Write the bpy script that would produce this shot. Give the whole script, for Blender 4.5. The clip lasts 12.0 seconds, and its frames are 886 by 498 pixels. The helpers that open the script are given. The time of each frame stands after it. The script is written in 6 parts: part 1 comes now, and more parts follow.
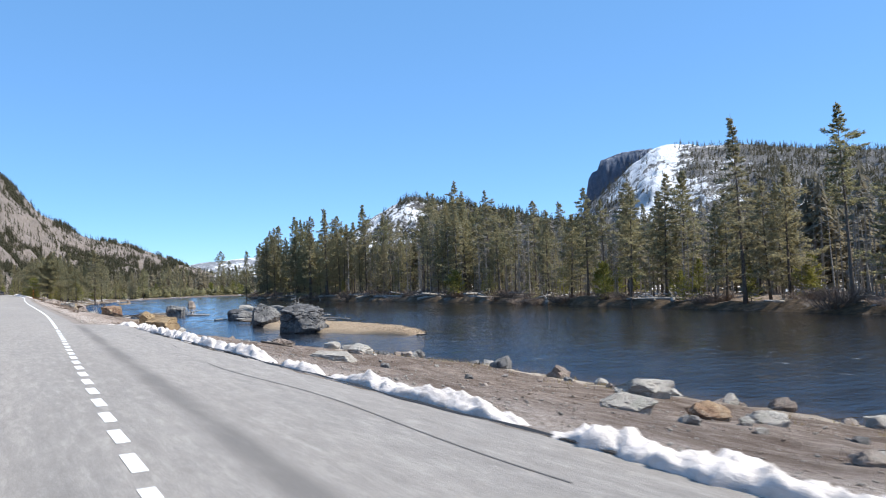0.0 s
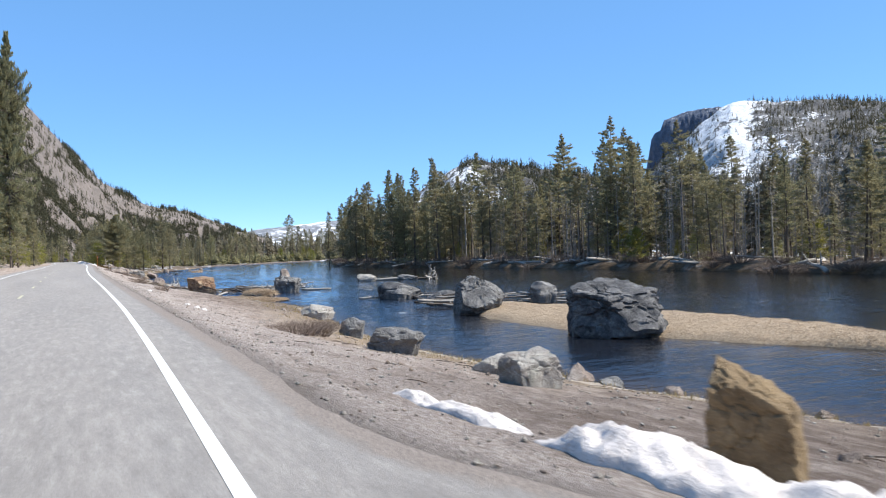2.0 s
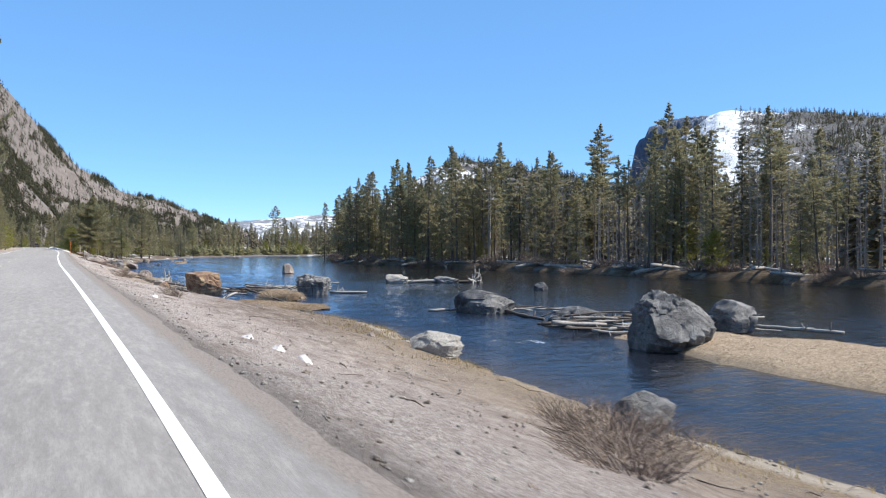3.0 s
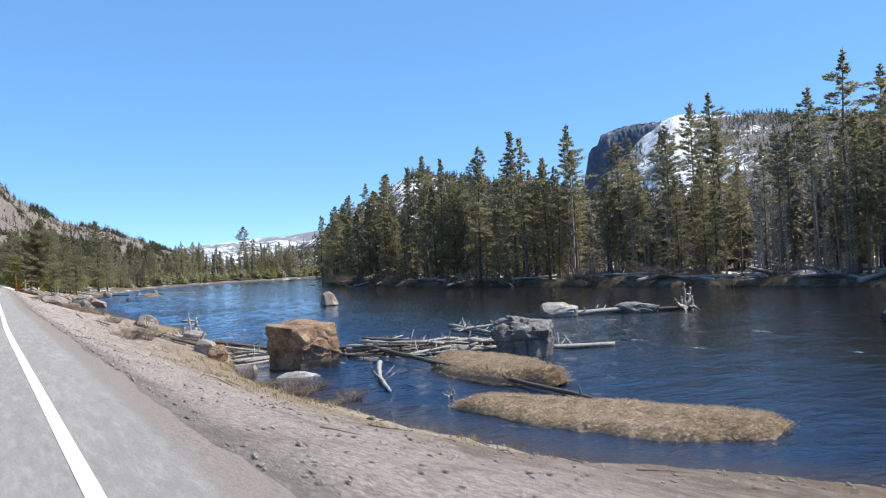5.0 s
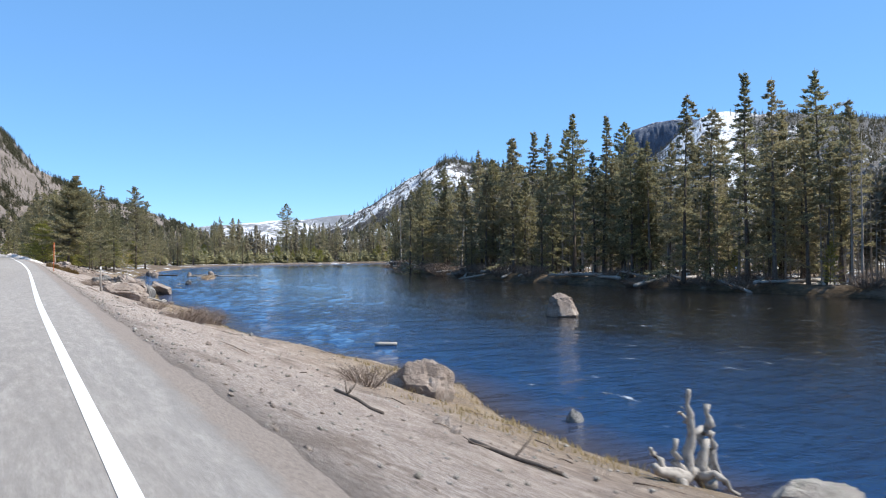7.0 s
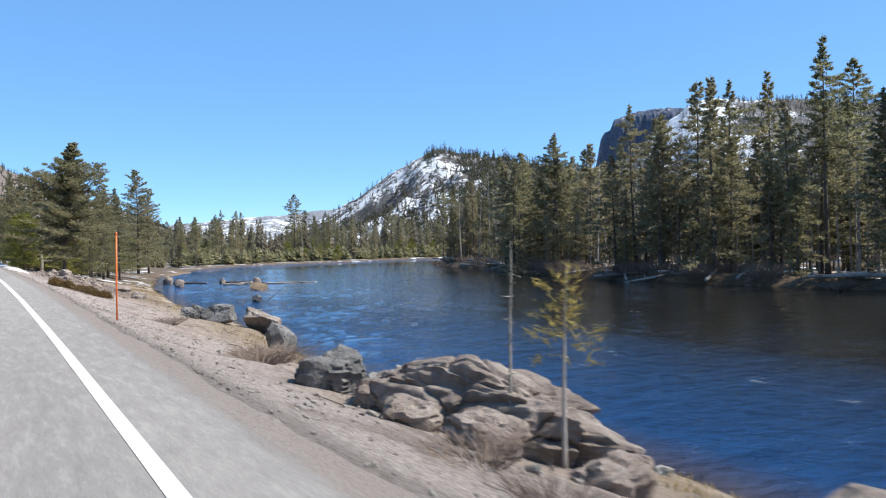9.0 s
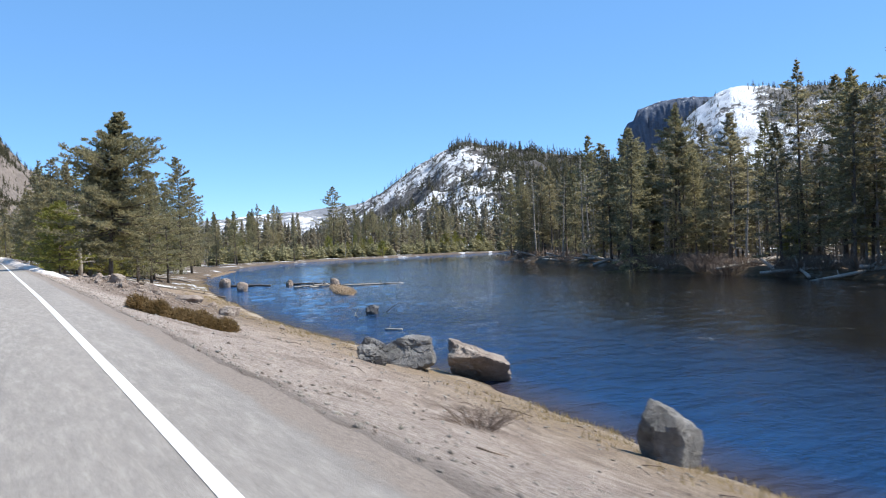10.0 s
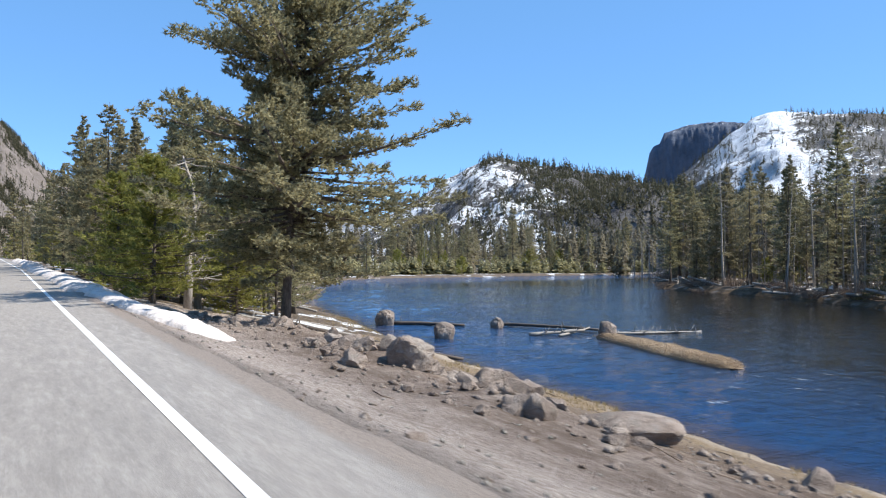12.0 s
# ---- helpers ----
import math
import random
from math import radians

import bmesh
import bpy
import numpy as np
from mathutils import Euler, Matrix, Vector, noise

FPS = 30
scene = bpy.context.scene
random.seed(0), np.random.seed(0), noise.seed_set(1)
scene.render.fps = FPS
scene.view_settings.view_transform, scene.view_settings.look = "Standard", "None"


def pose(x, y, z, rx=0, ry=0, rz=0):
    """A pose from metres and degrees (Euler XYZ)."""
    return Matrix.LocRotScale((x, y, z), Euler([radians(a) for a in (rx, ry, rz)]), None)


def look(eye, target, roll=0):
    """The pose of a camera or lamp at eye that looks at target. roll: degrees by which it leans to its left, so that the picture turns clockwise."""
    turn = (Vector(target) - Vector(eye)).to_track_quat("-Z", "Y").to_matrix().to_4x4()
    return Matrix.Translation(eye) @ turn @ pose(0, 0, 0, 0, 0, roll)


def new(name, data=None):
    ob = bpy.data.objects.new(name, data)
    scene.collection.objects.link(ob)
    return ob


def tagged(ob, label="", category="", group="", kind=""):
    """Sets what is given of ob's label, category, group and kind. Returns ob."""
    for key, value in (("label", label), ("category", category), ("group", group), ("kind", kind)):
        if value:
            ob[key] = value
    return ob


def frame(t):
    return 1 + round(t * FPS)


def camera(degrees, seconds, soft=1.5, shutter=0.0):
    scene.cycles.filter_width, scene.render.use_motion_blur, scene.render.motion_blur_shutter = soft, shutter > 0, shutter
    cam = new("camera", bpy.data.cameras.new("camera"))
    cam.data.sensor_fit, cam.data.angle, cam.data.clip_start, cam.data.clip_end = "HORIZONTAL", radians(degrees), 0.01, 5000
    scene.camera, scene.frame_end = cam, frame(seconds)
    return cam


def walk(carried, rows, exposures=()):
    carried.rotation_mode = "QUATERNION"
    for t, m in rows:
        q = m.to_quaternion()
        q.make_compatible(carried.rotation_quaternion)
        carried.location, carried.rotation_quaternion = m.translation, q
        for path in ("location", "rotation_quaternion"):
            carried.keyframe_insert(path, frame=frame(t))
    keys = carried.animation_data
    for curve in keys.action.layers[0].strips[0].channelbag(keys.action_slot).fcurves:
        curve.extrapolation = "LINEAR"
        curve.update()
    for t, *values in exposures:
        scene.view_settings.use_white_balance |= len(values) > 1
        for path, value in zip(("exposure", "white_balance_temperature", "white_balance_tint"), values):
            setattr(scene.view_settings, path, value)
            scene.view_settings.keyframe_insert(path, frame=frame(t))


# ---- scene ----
cam = camera(58.9, 12.0, soft=1.1, shutter=0.1)
PATH = [
    (0, (0.916, 1.699, 0.814), (1.896, 3.44, 0.894), -2.1),
    (0.5, (1.119, 10.227, 0.866), (2.066, 11.987, 0.93), -3.0),
    (1, (1.487, 18.899, 0.824), (2.411, 20.672, 0.882), -2.2),
    (1.5, (1.82, 27.418, 0.861), (2.712, 29.208, 0.891), -2.0),
    (2, (2.033, 36.163, 0.879), (2.894, 37.968, 0.876), -2.4),
    (2.5, (2.354, 45.005, 0.876), (3.232, 46.802, 0.864), -2.4),
    (2.7, (2.432, 48.505, 0.862), (3.314, 50.301, 0.846), -1.1),
    (4.3, (2.718, 75.651, 1.019), (3.721, 77.381, 1.046), -1.4),
    (4.5, (2.818, 79.198, 1.019), (3.832, 80.921, 1.044), -1.9),
    (5, (3.0, 88.018, 1.07), (4.02, 89.738, 1.101), -3.0),
    (5.5, (3.023, 96.798, 1.19), (4.041, 98.519, 1.228), -0.7),
    (6, (3.099, 105.824, 1.21), (4.086, 107.564, 1.226), -0.3),
    (6.5, (3.232, 115.179, 1.159), (4.206, 116.926, 1.166), -0.3),
    (7, (3.196, 124.372, 1.217), (4.181, 126.113, 1.224), -0.4),
    (7.2, (3.22, 128.08, 1.27), (4.206, 129.82, 1.275), -0.3),
    (8.8, (3.45, 160.8, 1.57), (4.485, 162.512, 1.563), -1.1),
    (9, (3.589, 165.013, 1.546), (4.63, 166.721, 1.537), -1.4),
    (9.5, (3.751, 175.111, 1.551), (4.796, 176.816, 1.538), -1.4),
    (10, (3.806, 184.93, 1.663), (4.806, 186.661, 1.641), -2.1),
    (10.5, (3.619, 194.681, 1.823), (4.612, 196.416, 1.794), 0.2),
    (11, (3.702, 205.028, 1.852), (4.693, 206.765, 1.826), 0.5),
    (11.5, (3.744, 215.465, 1.869), (4.735, 217.202, 1.879), 0.2),
    (12, (3.737, 226.093, 1.876), (4.716, 227.837, 1.898), 0.2),
]
walk(cam, [(t, look(eye, target, roll)) for t, eye, target, roll in PATH])

# ---- world and light ----
SUN_AZ, SUN_EL = 125.0, 51.0
world = bpy.data.worlds.new("sky")
scene.world = world
world.use_nodes = True
wn = world.node_tree.nodes
sky = wn.new("ShaderNodeTexSky")
sky.sky_type = "NISHITA"
sky.sun_disc = False
sky.sun_elevation, sky.sun_rotation = radians(SUN_EL), radians(SUN_AZ)
sky.altitude, sky.air_density, sky.dust_density, sky.ozone_density = 3000, 0.85, 0.0, 7.0
tint = wn.new("ShaderNodeMix")
tint.data_type, tint.blend_type = "RGBA", "MULTIPLY"
tint.inputs[0].default_value, tint.inputs[7].default_value = 1.0, (0.93, 0.965, 1.0, 1)
world.node_tree.links.new(sky.outputs["Color"], tint.inputs[6])
even = wn.new("ShaderNodeMix")
even.data_type = "RGBA"
even.inputs[0].default_value, even.inputs[7].default_value = 0.45, (0.9, 2.36, 4.4, 1)
world.node_tree.links.new(tint.outputs[2], even.inputs[6])
world.node_tree.links.new(even.outputs[2], wn["Background"].inputs["Color"])
wn["Background"].inputs["Strength"].default_value = 0.156
sun = new("sun", bpy.data.lights.new("sun", "SUN"))
sun.data.energy, sun.data.angle, sun.data.color = 4.5, radians(0.53), (1.0, 0.94, 0.84)
_d = Vector((math.sin(radians(SUN_AZ)) * math.cos(radians(SUN_EL)), math.cos(radians(SUN_AZ)) * math.cos(radians(SUN_EL)), math.sin(radians(SUN_EL))))
sun.matrix_world = look(_d * 50, (0, 0, 0))
scene.view_settings.exposure = 0.64


# ---- materials ----
class Nodes:
    """A small helper to write node materials."""

    def __init__(self, name, roughness=0.8):
        self.mat = bpy.data.materials.new(name)
        self.mat.use_nodes = True
        self.tree = self.mat.node_tree
        self.bsdf = self.tree.nodes["Principled BSDF"]
        self.bsdf.inputs["Roughness"].default_value = roughness
        self.bsdf.inputs["Specular IOR Level"].default_value = 0.3

    def add(self, kind, **values):
        node = self.tree.nodes.new(kind)
        for key, value in values.items():
            if key in node.inputs:
                node.inputs[key].default_value = value
        return node

    def link(self, a, b):
        self.tree.links.new(a, b)

    def coords(self, which="Object"):
        return self.add("ShaderNodeTexCoord").outputs[which]

    def position(self):
        return self.add("ShaderNodeNewGeometry").outputs["Position"]

    def noise(self, vector, scale, detail=5.0, rough=0.6, stretch=None):
        if stretch:
            mp = self.add("ShaderNodeMapping")
            mp.inputs["Scale"].default_value = stretch
            self.link(vector, mp.inputs["Vector"])
            vector = mp.outputs["Vector"]
        n = self.add("ShaderNodeTexNoise", Scale=scale, Detail=detail, Roughness=rough)
        self.link(vector, n.inputs["Vector"])
        return n.outputs["Fac"]

    def ramp(self, fac, stops):
        r = self.add("ShaderNodeValToRGB")
        el = r.color_ramp.elements
        while len(el) < len(stops):
            el.new(0.5)
        for e, (p, c) in zip(el, stops):
            e.position, e.color = p, (*c, 1) if len(c) == 3 else c
        self.link(fac, r.inputs["Fac"])
        return r.outputs["Color"]

    def step(self, fac, lo, hi):
        m = self.add("ShaderNodeMapRange")
        m.inputs["From Min"].default_value, m.inputs["From Max"].default_value = lo, hi
        self.link(fac, m.inputs["Value"])
        return m.outputs["Result"]

    def mix(self, fac, a, b, blend="MIX"):
        m = self.add("ShaderNodeMix")
        m.data_type, m.blend_type = "RGBA", blend
        for value, slot in ((fac, 0), (a, 6), (b, 7)):
            if isinstance(value, (int, float)):
                m.inputs[slot].default_value = value
            elif isinstance(value, tuple):
                m.inputs[slot].default_value = (*value, 1)
            else:
                self.link(value, m.inputs[slot])
        return m.outputs[2]

    def math(self, op, a, b=0.0):
        m = self.add("ShaderNodeMath")
        m.operation = op
        for value, slot in ((a, 0), (b, 1)):
            if isinstance(value, (int, float)):
                m.inputs[slot].default_value = value
            else:
                self.link(value, m.inputs[slot])
        return m.outputs[0]

    def attribute(self, name):
        a = self.add("ShaderNodeAttribute")
        a.attribute_name = name
        return a.outputs["Fac"]

    def random(self):
        return self.add("ShaderNodeObjectInfo").outputs["Random"]

    def color(self, socket):
        self.link(socket, self.bsdf.inputs["Base Color"])
        return self

    def bump(self, height, distance, strength=1.0):
        b = self.add("ShaderNodeBump", Strength=strength, Distance=distance)
        self.link(height, b.inputs["Height"])
        self.link(b.outputs["Normal"], self.bsdf.inputs["Normal"])
        return self


def rock_material(name, dark, mid, light, lichen=(0.28, 0.27, 0.2), streak=0.5):
    m = Nodes(name, 0.88)
    p = m.position()
    big, fine, grain = m.noise(p, 1.3, 5, 0.65), m.noise(p, 7, 8, 0.75), m.noise(p, 45, 4, 0.75)
    warp = m.add("ShaderNodeVectorMath")
    warp.operation = "ADD"
    m.link(p, warp.inputs[0])
    nz = m.add("ShaderNodeTexNoise", Scale=2.5, Detail=4.0)
    m.link(p, nz.inputs["Vector"])
    m.link(nz.outputs["Color"], warp.inputs[1])
    crack = m.add("ShaderNodeTexVoronoi", Scale=1.7)
    crack.feature = "DISTANCE_TO_EDGE"
    m.link(warp.outputs[0], crack.inputs["Vector"])
    line = m.step(crack.outputs["Distance"], 0.035, 0.0)
    c = m.ramp(big, [(0.32, dark), (0.48, mid), (0.66, light)])
    c = m.mix(m.step(fine, 0.38, 0.62), m.mix(0.45, c, dark), c)
    c = m.mix(m.math("MULTIPLY", m.step(m.noise(p, 3.3, 6, 0.75), 0.54, 0.62), streak), c, lichen)
    c = m.mix(m.math("MULTIPLY", m.step(grain, 0.5, 0.7), 0.4), c, light)
    c = m.mix(m.math("MULTIPLY", m.step(grain, 0.45, 0.3), 0.4), c, dark)
    c = m.mix(m.math("MULTIPLY", line, 0.25), c, dark)
    m.color(c)
    h = m.math("ADD", m.math("MULTIPLY", fine, 1.0), m.math("ADD", m.math("MULTIPLY", grain, 0.25), m.math("MULTIPLY", line, -0.25)))
    m.bump(h, 0.07, 0.9)
    return m.mat


ROCK_GREY = rock_material("grey_granite", (0.075, 0.072, 0.07), (0.185, 0.178, 0.172), (0.34, 0.33, 0.315), (0.27, 0.265, 0.235))
ROCK_DARK = rock_material("dark_granite", (0.03, 0.03, 0.031), (0.11, 0.107, 0.108), (0.24, 0.235, 0.232), (0.27, 0.262, 0.245))
ROCK_PALE = rock_material("pale_granite", (0.24, 0.21, 0.19), (0.38, 0.35, 0.31), (0.52, 0.49, 0.44), (0.24, 0.25, 0.2))
ROCK_BROWN = rock_material("rusty_granite", (0.10, 0.06, 0.045), (0.3, 0.18, 0.11), (0.5, 0.36, 0.22), (0.42, 0.35, 0.26))
ROCK_OCHRE = rock_material("ochre_granite", (0.15, 0.1, 0.055), (0.35, 0.25, 0.14), (0.5, 0.39, 0.25), (0.24, 0.17, 0.1))

ROCK_PINK = rock_material("pinkish_granite", (0.14, 0.107, 0.088), (0.3, 0.24, 0.2), (0.45, 0.39, 0.34), (0.28, 0.26, 0.225))


def asphalt_material():
    m = Nodes("weathered_asphalt", 0.9)
    p = m.position()
    grain, speck = m.noise(p, 130, 3, 0.8), m.noise(p, 42, 5, 0.85)
    big = m.noise(p, 0.5, 5, 0.6, (1.0, 0.12, 1.0))
    blot = m.noise(p, 2.2, 6, 0.7)
    lane = m.noise(p, 1.3, 3, 0.6, (1.0, 0.03, 1.0))
    c = m.ramp(big, [(0.3, (0.235, 0.211, 0.19)), (0.7, (0.31, 0.281, 0.254))])
    c = m.mix(m.math("MULTIPLY", m.step(lane, 0.45, 0.7), 0.25), c, (0.2, 0.192, 0.185))
    c = m.mix(m.math("MULTIPLY", m.step(blot, 0.58, 0.75), 0.25), c, (0.18, 0.172, 0.166))
    c = m.mix(m.math("MULTIPLY", m.step(grain, 0.45, 0.62), 0.4), c, (0.48, 0.46, 0.44))
    c = m.mix(m.math("MULTIPLY", m.step(speck, 0.52, 0.66), 0.45), c, (0.13, 0.125, 0.12))
    c = m.mix(m.math("MULTIPLY", m.step(speck, 0.46, 0.36), 0.3), c, (0.5, 0.48, 0.46))
    drag = m.noise(p, 9, 5, 0.8, (1.0, 0.16, 1.0))
    c = m.mix(m.math("MULTIPLY", m.step(drag, 0.5, 0.68), 0.4), c, (0.5, 0.47, 0.43))
    c = m.mix(m.math("MULTIPLY", m.step(drag, 0.48, 0.34), 0.35), c, (0.17, 0.16, 0.15))
    c = m.mix(m.math("MULTIPLY", m.step(m.math("ADD", m.attribute("rim"), m.math("MULTIPLY", drag, 0.3)), 0.45, 0.95), 0.75), c, (0.15, 0.135, 0.122))
    worn = m.math("ADD", m.attribute("rim"), m.math("ADD", m.math("MULTIPLY", m.noise(p, 5, 6, 0.75, (1.0, 0.35, 1.0)), 0.9), -0.45))
    c = m.mix(m.math("MULTIPLY", m.step(worn, 0.38, 0.62), 0.85), c, m.mix(m.step(speck, 0.42, 0.6), (0.36, 0.3, 0.255), (0.17, 0.14, 0.12)))
    c = m.mix(m.math("MULTIPLY", m.step(m.math("ADD", m.attribute("seam"), m.math("MULTIPLY", drag, 0.5)), 0.35, 0.95), 0.7), c, (0.14, 0.13, 0.122))
    m.color(c).bump(m.math("ADD", grain, speck), 0.008, 0.8)
    return m.mat


def paint_material(name, base, worn):
    m = Nodes(name, 0.7)
    p = m.position()
    wear = m.step(m.noise(p, 22, 6, 0.75), 0.6, 0.72)
    m.color(m.mix(m.math("MULTIPLY", wear, 0.6), base, worn)).bump(m.noise(p, 150, 2), 0.003, 0.5)
    return m.mat


def ground_material():
    m = Nodes("river_bank_soil", 0.95)
    p = m.position()
    n1, n2, n3 = m.noise(p, 0.35, 5), m.noise(p, 2.5, 8, 0.7, (1.0, 0.45, 1.0)), m.noise(p, 18, 6, 0.75, (1.0, 0.5, 1.0))
    soil = m.ramp(n2, [(0.34, (0.16, 0.12, 0.094)), (0.48, (0.335, 0.262, 0.213)), (0.62, (0.52, 0.432, 0.362))])
    gravel = m.ramp(n3, [(0.36, (0.255, 0.205, 0.176)), (0.5, (0.425, 0.358, 0.312)), (0.64, (0.6, 0.525, 0.47))])
    grass = m.ramp(n3, [(0.3, (0.15, 0.105, 0.055)), (0.55, (0.31, 0.23, 0.142)), (0.75, (0.47, 0.375, 0.255))])
    forest = m.ramp(n2, [(0.3, (0.05, 0.036, 0.025)), (0.5, (0.12, 0.09, 0.064)), (0.7, (0.26, 0.21, 0.155))])
    c = m.mix(m.step(n1, 0.35, 0.65), soil, m.mix(0.45, soil, gravel))
    c = m.mix(m.attribute("gravel"), c, gravel)
    gz = m.math("MULTIPLY", m.attribute("grass"), m.step(n2, 0.3, 0.5))
    c = m.mix(gz, c, grass)
    c = m.mix(m.attribute("forest"), c, forest)
    snow = m.math("MULTIPLY", m.step(m.attribute("forest"), 0.74, 0.92), m.step(m.noise(p, 0.22, 5, 0.6), 0.57, 0.6))
    c = m.mix(snow, c, (0.8, 0.82, 0.85))
    bed_and_shade = m.ramp(n2, [(0.3, (0.035, 0.025, 0.015)), (0.7, (0.13, 0.085, 0.045))])
    c = m.mix(m.attribute("bed_and_shade"), c, bed_and_shade)
    blot = m.noise(p, 0.9, 7, 0.75, (1.0, 0.5, 1.0))
    c = m.mix(m.math("MULTIPLY", m.step(blot, 0.52, 0.62), 0.65), c, (0.19, 0.145, 0.112))
    c = m.mix(m.math("MULTIPLY", m.attribute("damp"), m.step(n2, 0.85, 0.4)), c, (0.11, 0.074, 0.052))
    c = m.mix(m.step(m.math("ADD", m.attribute("sand"), m.math("MULTIPLY", n3, 0.4)), 0.35, 0.75), c, (0.5, 0.425, 0.34))
    rut = m.noise(p, 1.6, 4, 0.7, (1.0, 0.05, 1.0))
    c = m.mix(m.math("MULTIPLY", m.math("MULTIPLY", m.attribute("gutter"), m.step(m.math("ADD", rut, m.math("MULTIPLY", n3, 0.3)), 0.3, 0.55)), 0.72), c, (0.165, 0.14, 0.122))
    n4 = m.noise(p, 55, 4, 0.8, (1.0, 0.6, 1.0))
    c2 = m.mix(m.math("MULTIPLY", m.math("MULTIPLY", m.step(n4, 0.5, 0.66), 0.38), m.step(m.attribute("forest"), 1.0, 0.0)), c, (0.12, 0.085, 0.065))
    m.color(c2)
    m.bump(m.math("ADD", m.math("ADD", n2, m.math("MULTIPLY", n3, 0.6)), m.math("MULTIPLY", n4, 0.25)), 0.11, 1.0)
    return m.mat


def water_material():
    m = Nodes("river_water", 0.04)
    p = m.position()
    m.bsdf.inputs["Specular IOR Level"].default_value = 0.5
    m.bsdf.inputs["IOR"].default_value = 1.33
    calm = m.step(m.noise(p, 0.035, 4, 0.6, (1.3, 0.7, 1.0)), 0.35, 0.65)
    swell = m.noise(p, 0.6, 4, 0.6, (0.4, 1.15, 1.0))
    ripple = m.noise(p, 1.7, 5, 0.65, (0.8, 1.2, 1.0))
    fine = m.noise(p, 6.5, 3, 0.6)
    riffle = m.math("MULTIPLY", m.step(m.noise(p, 1.0, 6, 0.75, (1.3, 0.55, 1.0)), 0.625, 0.68), m.step(m.noise(p, 0.07, 3, 0.5), 0.47, 0.55))
    riffle = m.math("MULTIPLY", riffle, m.step(m.attribute("shallow"), 0.3, 0.0))
    # Sky reflection is painted in as a blue body colour upstream near shore.
    c = m.mix(m.attribute("exposed"), (0.011, 0.0105, 0.0105), (0.007, 0.046, 0.14))
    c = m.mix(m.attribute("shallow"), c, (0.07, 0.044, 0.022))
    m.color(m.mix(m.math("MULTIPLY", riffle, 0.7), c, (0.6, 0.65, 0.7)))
    live = m.math("MULTIPLY", m.math("ADD", m.math("MULTIPLY", calm, 0.55), 0.3), m.math("ADD", m.math("MULTIPLY", m.attribute("exposed"), 1.25), 0.24))
    gust = m.math("MULTIPLY", m.noise(p, 0.17, 4, 0.6, (0.35, 1.3, 1.0)), m.math("ADD", m.math("MULTIPLY", m.attribute("exposed"), 3.0), 0.4))
    swell = m.math("ADD", swell, gust)
    h = m.math("ADD", m.math("MULTIPLY", swell, m.math("ADD", m.math("MULTIPLY", m.attribute("exposed"), 0.75), 0.2)), m.math("MULTIPLY", m.math("ADD", ripple, m.math("MULTIPLY", fine, 0.07)), live))
    m.bump(h, 0.36, 1.0)
    return m.mat


def snow_material():
    m = Nodes("old_snow", 0.6)
    p = m.position()
    dirt = m.step(m.noise(p, 5, 8, 0.75), 0.5, 0.68)
    m.color(m.mix(m.math("MULTIPLY", dirt, 0.5), (0.68, 0.625, 0.59), (0.32, 0.275, 0.245)))
    m.bump(m.math("ADD", m.noise(p, 9, 6, 0.6), m.math("MULTIPLY", m.noise(p, 60, 3), 0.2)), 0.05, 0.8)
    return m.mat


def needle_material(name, dark, light, warm):
    m = Nodes(name, 0.65)
    r = m.random()
    isl = m.add("ShaderNodeNewGeometry").outputs["Random Per Island"]
    c = m.mix(isl, dark, light)
    c = m.mix(m.math("MULTIPLY", r, 0.4), c, warm)
    m.color(c)
    m.bsdf.inputs["Specular IOR Level"].default_value = 0.2
    thin = m.add("ShaderNodeBsdfTranslucent")
    m.link(c, thin.inputs["Color"])
    both = m.add("ShaderNodeMixShader", Fac=0.5)
    m.link(m.bsdf.outputs[0], both.inputs[1])
    m.link(thin.outputs[0], both.inputs[2])
    m.link(both.outputs[0], m.tree.nodes["Material Output"].inputs["Surface"])
    return m.mat


def bark_material(name, dark, light):
    m = Nodes(name, 0.9)
    p = m.position()
    n = m.noise(p, 7, 6, 0.7, (3.0, 3.0, 0.6))
    m.color(m.mix(m.math("MULTIPLY", m.random(), 0.4), m.ramp(n, [(0.35, dark), (0.65, light)]), dark)).bump(n, 0.03, 0.8)
    return m.mat


def wood_material(name, dark, light):
    m = Nodes(name, 0.85)
    p = m.coords("Object")
    n = m.noise(m.position(), 9, 7, 0.7)
    m.color(m.ramp(n, [(0.3, dark), (0.55, light), (0.8, dark)])).bump(n, 0.015, 0.8)
    return m.mat


